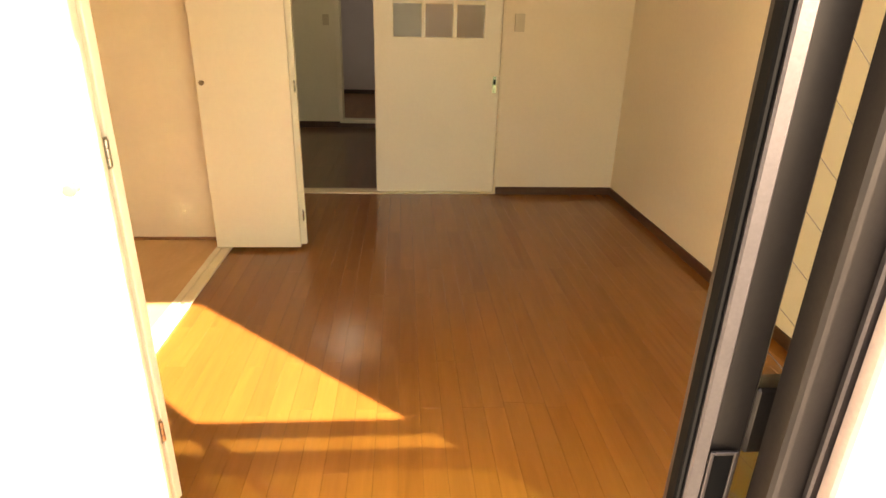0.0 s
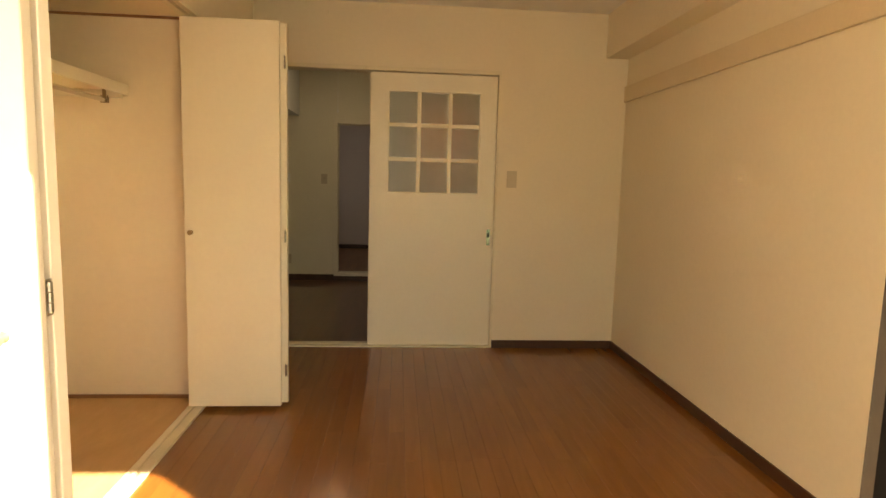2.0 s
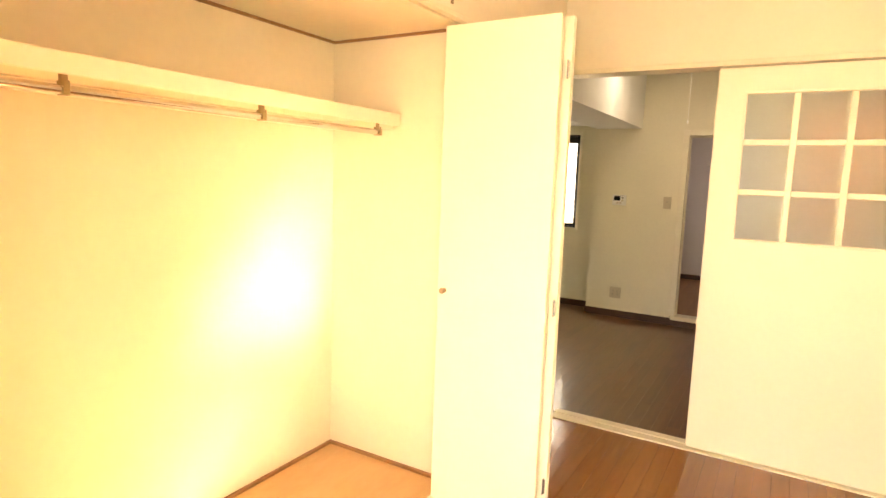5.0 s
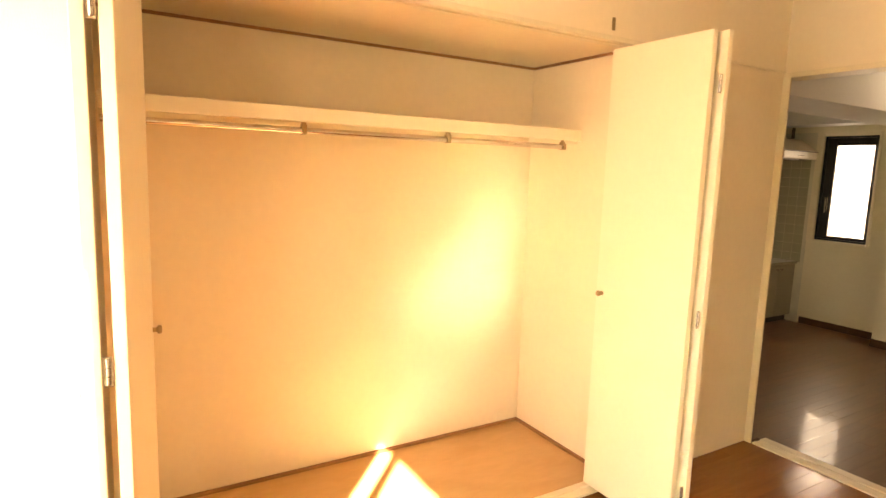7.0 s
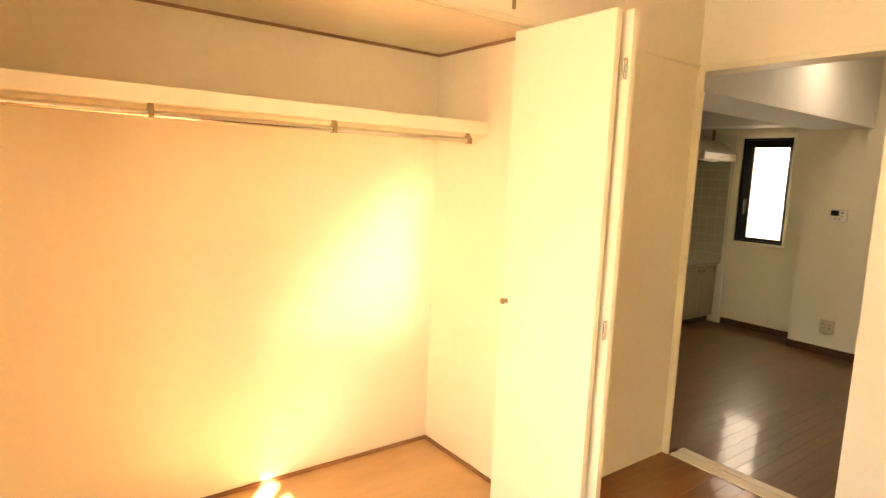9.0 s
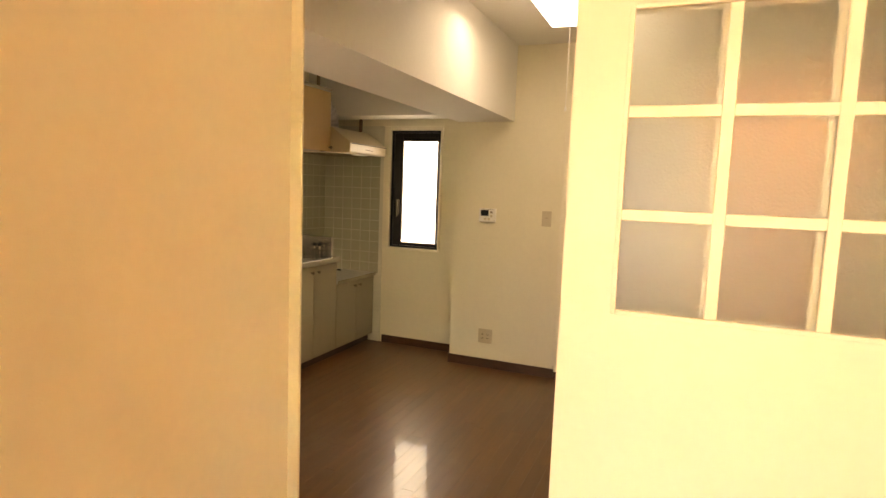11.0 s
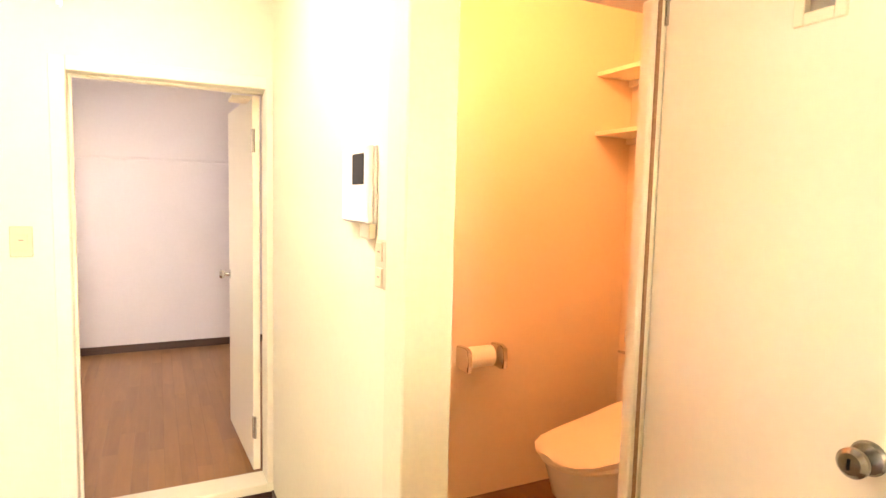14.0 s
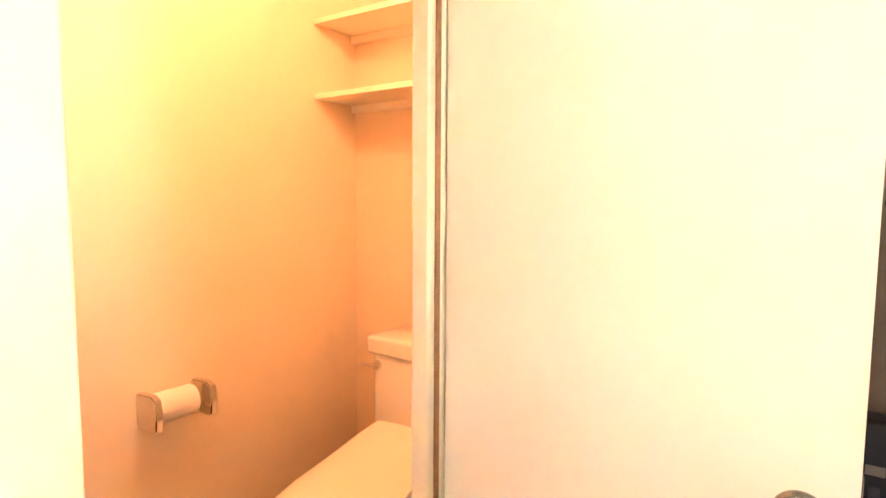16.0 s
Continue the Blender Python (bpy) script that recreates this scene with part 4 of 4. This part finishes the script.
for du in (-0.022, 0.022):
    fb(du - 0.016, du + 0.016, 0.009, 0.0115, -0.034, 0.034, "socket", M_PLASTIC, pl)
    for dz in (-0.016, 0.016):
        fb(du - 0.007, du - 0.004, 0.0113, 0.0122, dz - 0.006, dz + 0.006, "slot", M_SCREEN, pl, "", 0.0)
        fb(du + 0.004, du + 0.007, 0.0113, 0.0122, dz - 0.006, dz + 0.006, "slot", M_SCREEN, pl, "", 0.0)
ic, pl, fb = plate_switch("intercom", "white wall intercom with a small dark screen", (-0.20, 5.765, 1.455), "-x", 0.21, 0.19)
pl.data.materials[0] = M_WHITEP
fb(-0.103, 0.103, 0.009, 0.028, -0.096, 0.096, "case", M_WHITEP, pl, "", 0.005)
fb(-0.082, 0.008, 0.028, 0.0295, 0.0, 0.076, "screen", M_SCREEN, pl, "dark glossy screen", 0.002)
fb(-0.103, -0.035, 0.002, 0.02, -0.132, -0.096, "speaker_grille", M_PLASTIC, pl, "", 0.002)
ts, pl, fb = plate_switch("light_switch", "ivory double switch beside the toilet door", (-0.20, 5.612, 1.267), "-x", 0.072, 0.115)
for dz in (-0.03, 0.03):
    fb(-0.018, 0.018, 0.009, 0.013, dz - 0.022, dz + 0.022, "rocker", M_PLASTIC, pl)
    fb(-0.006, 0.006, 0.013, 0.0138, dz - 0.002, dz + 0.002, "mark", M_STEELFRAME, pl, "", 0.0)

lamp = thing("ceiling_lamp", "white ceiling tube lamp, lit, with a pull cord", "ceiling lamp", (-0.93, 5.85, KCEIL))
boxpart("lamp_body", (-1.06, -0.80, 5.35, 6.35, KCEIL - 0.045, KCEIL), M_WHITEP, lamp, "", 0.006)
bm = bmesh.new()
add_box(bm, -1.03, -0.83, 5.38, 6.32, KCEIL - 0.095, KCEIL - 0.045, bevel=0.02, segs=3)
part("diffuser", bm, M_TUBE, lamp, "lit white diffuser", True)
bm = bmesh.new()
add_cyl(bm, (-0.92, 6.36, KCEIL - 0.03), (-0.92, 6.36, 1.97), 0.0022, segs=6)
add_lathe(bm, [(0.003, 0), (0.008, 0.006), (0.007, 0.025), (0.003, 0.03)], (-0.92, 6.36, 1.945), (0, 0, 1), 10)
part("pull_cord", bm, M_WHITEP, lamp, "thin white cord")

# back room door
kd = thing("door_1", "white flush door standing open into the back room", "door", (-0.24, 7.21, 0.01))
leafd = leaf(kd, (-0.252, 7.222), (-0.282, 7.95), 0.055, 1.885, 0.034)
leafd.name = "door_leaf"
for z in (0.22, 1.62):
    bm = bmesh.new()
    add_box(bm, -0.2715, -0.266, 7.212, 7.25, z, z + 0.11, bevel=0.001)
    add_cyl(bm, (-0.262, 7.212, z), (-0.262, 7.212, z + 0.11), 0.006, segs=10)
    part("hinge", bm, M_STEEL, kd, "steel butt hinge")
bm = bmesh.new()
add_lathe(bm, [(0.026, 0), (0.026, 0.006), (0.012, 0.010), (0.010, 0.03), (0.022, 0.036), (0.026, 0.05), (0.018, 0.062), (0.004, 0.064)], (-0.298, 7.89, 0.955), (-1, 0, 0), 20)
part("door_knob", bm, M_CHROME, kd, "chrome knob", True)
bm = bmesh.new()
add_box(bm, -0.36, -0.275, 7.212, 7.35, 1.862, 1.880, bevel=0.003)
part("door_stay", bm, M_PAINT_WARM, kd)

# ---- toilet ----
td = thing("door_2", "cream flush toilet door with a small window, wide open", "door", (0.5, 5.45, 0.01))
TX = 0.503
bm = bmesh.new()
for b in wall_boxes("y", 4.848, 5.455, TX, TX + 0.035, KF + 0.012, 1.94, [(5.033, 5.093, 1.815, 1.90)]):
    add_box(bm, *b)
bmesh.ops.remove_doubles(bm, verts=bm.verts, dist=1e-5)
part("door_leaf", bm, M_PAINT, td)
bm = bmesh.new()
for b in [(TX - 0.007, TX + 0.004, 5.01, 5.033, 1.79, 1.925), (TX - 0.007, TX + 0.004, 5.093, 5.116, 1.79, 1.925), (TX - 0.007, TX + 0.004, 5.033, 5.093, 1.79, 1.815), (TX - 0.007, TX + 0.004, 5.033, 5.093, 1.90, 1.925)]:
    add_box(bm, *b, bevel=0.002)
part("window_trim", bm, M_PAINT_WARM, td)
boxpart("pane", (TX + 0.014, TX + 0.019, 5.033, 5.093, 1.815, 1.90), M_FROST, td, "grey patterned glass")
KP = [(0.033, 0), (0.033, 0.004), (0.029, 0.009), (0.014, 0.013), (0.012, 0.03), (0.022, 0.036), (0.028, 0.046), (0.028, 0.056), (0.020, 0.064), (0.006, 0.066)]
bm = bmesh.new()
add_lathe(bm, KP, (TX, 4.908, 0.963), (-1, 0, 0), 28)
kn = part("door_knob", bm, M_KNOB, td, "brushed steel knob", True)
boxpart("key_slot", (TX - 0.0685, TX - 0.0655, 4.906, 4.910, 0.953, 0.973), M_GASKET, kn)
bm = bmesh.new()
add_lathe(bm, KP, (TX + 0.035, 4.908, 0.963), (1, 0, 0), 28)
part("door_knob", bm, M_KNOB, td, "", True)
boxpart("latch_plate", (TX + 0.008, TX + 0.027, 4.8455, 4.8485, 0.895, 1.025), M_STEEL, td, "", 0.001)
boxpart("latch_bolt", (TX + 0.011, TX + 0.024, 4.833, 4.848, 0.948, 0.968), M_WHITEP, td, "", 0.002)
for z in (0.2, 1.88):
    boxpart("hinge", (TX - 0.008, TX + 0.004, 5.448, 5.4615, z, z + 0.09), M_STEEL, td, "", 0.002)

for z in (1.79, 2.093):
    s = thing("wall_shelf", "cream painted wooden shelf across the toilet wall", "shelf", (1.45, 6.2, z), "toilet shelves")
    boxpart("shelf_board", (1.373, 1.617, 5.65, 6.727, z - 0.022, z), M_PAINT, s, "", 0.002)
    boxpart("shelf_batten", (1.59, 1.6175, 5.65, 6.727, z - 0.052, z - 0.022), M_PAINT, s, "", 0.001)

ph = thing("toilet_paper_holder", "chrome toilet paper holder with a paper roll", "paper holder", (0.70, 6.73, 0.67))
for x in (0.605, 0.797):
    bm = bmesh.new()
    add_loft(bm, [[(x + dx, 6.73 - d, 0.672 + h) for d, h in ((0.0, -0.05), (0.09, -0.058), (0.118, -0.05), (0.122, 0.0), (0.112, 0.05), (0.085, 0.062), (0.0, 0.055))] for dx in (-0.013, 0.013)])
    bmesh.ops.bevel(bm, geom=list(bm.edges), offset=0.004, segments=2, affect='EDGES')
    part("holder_arm", bm, M_CHROME, ph, "", True)
roll = thing("toilet_paper_roll", "white toilet paper roll on the holder", "paper roll", (0.68, 6.668, 0.67))
bm = bmesh.new()
add_cyl(bm, (0.620, 6.668, 0.680), (0.752, 6.668, 0.680), 0.050, segs=28, bevel=0.003)
part("roll", bm, M_ROLL, roll, "", True)

# toilet bowl, its front towards the low x
toilet = thing("toilet", "white toilet with a closed ivory lid and a tank", "toilet", (1.3, 6.14, TF))
TY, TY2 = 6.14, 6.19


def oval(z, x0, x1, w, n=32, sq=2.3):
    cx, a = (x0 + x1) / 2, (x1 - x0) / 2
    out = []
    for i in range(n):
        t2 = 2 * math.pi * i / n
        c, s = math.cos(t2), math.sin(t2)
        out.append((cx + a * math.copysign(abs(c) ** (2 / sq), c), TY + w * math.copysign(abs(s) ** (2 / sq), s), z))
    return out


bm = bmesh.new()
add_loft(bm, [oval(TF, 0.94, 1.38, 0.115), oval(TF + 0.03, 0.94, 1.38, 0.115), oval(0.10, 0.86, 1.38, 0.125), oval(0.22, 0.765, 1.40, 0.16), oval(0.335, 0.732, 1.42, 0.178), oval(0.366, 0.724, 1.42, 0.18)])
part("bowl", bm, M_PORC, toilet, "white porcelain bowl", True)
bm = bmesh.new()
add_loft(bm, [oval(0.367, 0.713, 1.28, 0.182), oval(0.38, 0.708, 1.28, 0.188), oval(0.393, 0.713, 1.28, 0.183)])
part("seat", bm, M_SEAT, toilet, "", True)
bm = bmesh.new()
rings = []
for x, w, z in ((0.700, 0.045, 0.400), (0.711, 0.09, 0.404), (0.74, 0.135, 0.408), (0.80, 0.172, 0.414), (0.895, 0.19, 0.425), (1.0, 0.192, 0.442), (1.1, 0.186, 0.465), (1.2, 0.182, 0.490), (1.30, 0.180, 0.505)):
    rings.append([(x, TY + w * math.cos(a * math.pi / 8), (z + 0.012 * math.sin(a * math.pi / 8)) if a <= 8 else max(0.394, z - 0.03) + 0.004 * math.sin(a * math.pi / 8)) for a in range(16)])
add_loft(bm, rings)
part("lid", bm, M_SEAT, toilet, "closed ivory lid", True)
bm = bmesh.new()
add_box(bm, 1.22, 1.37, TY - 0.2, TY + 0.2, 0.385, 0.475, bevel=0.025, segs=3)
part("seat_unit", bm, M_SEAT, toilet, "ivory washlet unit", True)
bm = bmesh.new()
add_box(bm, 1.37, 1.612, TY2 - 0.225, TY2 + 0.225, 0.40, 0.748, bevel=0.03, segs=3)
add_box(bm, 1.30, 1.45, TY2 - 0.14, TY2 + 0.14, 0.30, 0.42, bevel=0.02, segs=2)
part("tank", bm, M_PORC, toilet, "white porcelain tank", True)
bm = bmesh.new()
add_box(bm, 1.355, 1.612, TY2 - 0.24, TY2 + 0.24, 0.742, 0.815, bevel=0.016, segs=3)
part("tank_lid", bm, M_PORC, toilet, "", True)
bm = bmesh.new()
add_cyl(bm, (1.37, TY2 + 0.185, 0.702), (1.345, TY2 + 0.185, 0.702), 0.017, bevel=0.003)
add_cyl(bm, (1.35, TY2 + 0.18, 0.702), (1.335, TY2 + 0.245, 0.700), 0.008, 0.006)
part("flush_lever", bm, M_CHROME, toilet, "chrome flush lever", True)
tl = thing("ceiling_bulb", "round lit ceiling bulb of the toilet", "lamp", (0.68, 5.92, KCEIL))
bm = bmesh.new()
add_lathe(bm, [(0.05, 0), (0.05, -0.02), (0.03, -0.05), (0.02, -0.07)], (0.68, 5.92, KCEIL), (0, 0, 1), 20)
part("socket", bm, M_WHITEP, tl, "", True)

# ---- entrance ----
ed = thing("door_3", "brown painted steel entrance door, closed", "door", (1.87, 4.8, 0.0))
boxpart("door_leaf", (1.885, 1.925, 4.36, 5.195, KF + 0.005, 2.02), M_STEELDOOR, ed, "", 0.002)
bm = bmesh.new()
for b in [(1.85, 1.94, 4.32, 4.36, KF, 2.06), (1.85, 1.94, 5.195, 5.235, KF, 2.06), (1.85, 1.94, 4.36, 5.195, 2.02, 2.06)]:
    add_box(bm, *b, bevel=0.003)
part("door_frame", bm, M_STEELFRAME, ed)
bm = bmesh.new()
add_box(bm, 1.81, 1.884, 4.885, 5.065, 1.845, 1.90, bevel=0.008, segs=2)
add_cyl(bm, (1.845, 5.0, 1.90), (1.845, 5.0, 1.955), 0.018)
closer = part("door_closer", bm, M_STEELFRAME, ed, "grey hydraulic door closer")
bm = bmesh.new()
add_cyl(bm, (1.845, 5.0, 1.95), (1.66, 4.82, 1.955), 0.009, segs=8)
add_cyl(bm, (1.66, 4.82, 1.955), (1.855, 4.60, 2.015), 0.008, segs=8)
part("closer_arm", bm, M_STEEL, closer)
boxpart("catch", (1.868, 1.886, 5.142, 5.178, 1.905, 1.928), M_PLASTIC, ed, "", 0.003)
bm = bmesh.new()
add_lathe(bm, [(0.012, 0), (0.012, 0.004), (0.007, 0.007), (0.006, 0.007)], (1.885, 4.777, 1.355), (-1, 0, 0), 16)
peep = part("peephole", bm, M_GASKET, ed, "", True)
bm = bmesh.new()
add_lathe(bm, [(0.005, 0), (0.004, 0.002)], (1.878, 4.777, 1.355), (-1, 0, 0), 12)
part("lens", bm, M_WHITEP, peep)
bm = bmesh.new()
add_box(bm, 1.77, 1.885, 4.54, 4.90, 0.30, 0.71, bevel=0.02, segs=3)
mail = part("mail_box", bm, M_MAIL, ed, "black mail box", True)
boxpart("label_plate", (1.767, 1.7715, 4.745, 4.795, 0.545, 0.575), M_STEELFRAME, mail)
boxpart("mail_latch", (1.763, 1.7715, 4.755, 4.785, 0.475, 0.51), M_ALU, mail, "", 0.003)


# ---- wall tiles ----
def tiles():
    size, gap = 0.1, 0.003
    wall_l = structure("tile_backing", [(-3.4, -3.3915, 4.30, 7.358, 0.58, 1.70), (-3.3915, -2.757, 7.3515, WY, KF, 1.97)], M_GROUT, "pale grout behind the green wall tiles")

    def tile_mesh(w, h, th=0.005):
        bm = bmesh.new()
        add_box(bm, -th, th * 0.4, -w / 2, w / 2, -h / 2, h / 2)
        es = [e for e in bm.edges if all(v.co.x > 0 for v in e.verts)]
        bmesh.ops.bevel(bm, geom=es, offset=0.0009, segments=1, affect='EDGES')
        return mesh_of("tile", bm, M_TILE)

    me = tile_mesh(size - gap, size - gap)
    far = bmesh.new()
    n = 0
    z = 1.70 - size / 2
    while z > 0.60:
        y = 7.354 - size / 2
        while y > 4.30:
            if z > 0.62 and (y > 6.7 or z > 0.96 - 0.03):
                if y > 5.0:
                    o = new("tile", me)
                    o.location = (-3.3925, y, z)
                    o.parent = wall_l
                    n += 1
                else:
                    add_box(far, -3.397, -3.3905, y - 0.0485, y + 0.0485, z - 0.0485, z + 0.0485)
            y -= size
        z -= size
    z = 1.70 - size / 2
    while z > 0.0:
        for k in range(7):
            x = -3.39 + size / 2 + k * size
            if x > -2.79:
                continue
            if z > 0.6 or x > -2.84:
                o = new("tile", me)
                o.matrix_basis = pose(x, 7.3525, z, 0, 0, -90)
                o.parent = wall_l
        z -= size
    o = part("tile_rest", far, M_TILE, wall_l)
    tagged(o, kind="stuff")


tiles()


# ---- plank floors ----
def planks(owner_name, x0, x1, y0, y1, material, keep, seed, level=0.0):
    owner = bpy.data.objects[owner_name]
    rng = random.Random(seed)
    rest = bmesh.new()
    w = 0.0757
    rows = int((x1 - x0) / w) + 1
    count = 0
    for r in range(rows):
        a, b = x0 + r * w, min(x0 + (r + 1) * w, x1)
        if b - a < 0.01:
            continue
        y = y0 - rng.choice((0.0, 0.303, 0.606)) - 0.05 * rng.random()
        while y < y1:
            c, d = max(y, y0), min(y + 0.909, y1)
            y += 0.909
            if d - c < 0.01:
                continue
            g = 0.0003
            box = (a + g, b - g, c + g, d - g, level - 0.014, level + rng.uniform(-0.00012, 0.0))
            if keep(a, c, b, d) and count < 300:
                bm = bmesh.new()
                add_box(bm, *box)
                top = [e for e in bm.edges if all(v.co.z > level - 0.005 for v in e.verts)]
                bmesh.ops.bevel(bm, geom=top, offset=0.0004, segments=1, affect='EDGES')
                o = part("plank", bm, material, owner)
                count += 1
            else:
                vs = [rest.verts.new((X, Y, Z)) for Z in (box[4], box[5]) for X, Y in ((box[0], box[2]), (box[1], box[2]), (box[1], box[3]), (box[0], box[3]))]
                rest.faces.new(vs[4:8])
                for i in range(4):
                    rest.faces.new((vs[i], vs[(i + 1) % 4], vs[4 + (i + 1) % 4], vs[4 + i]))
    if len(rest.verts):
        o = part("plank_rest", rest, material, owner)
        tagged(o, kind="stuff")
    else:
        rest.free()


planks("floor", -1.25, 1.4, 0.15, 4.0, M_FLOOR, lambda a, c, b, d: True, 1)
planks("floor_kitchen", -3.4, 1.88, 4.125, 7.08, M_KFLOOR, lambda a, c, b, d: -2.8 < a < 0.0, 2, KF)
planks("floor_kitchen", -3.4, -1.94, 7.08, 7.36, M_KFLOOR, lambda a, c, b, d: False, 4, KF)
planks("floor_back_room", -1.8, 0.9, 7.21, 10.05, M_BFLOOR, lambda a, c, b, d: False, 3)
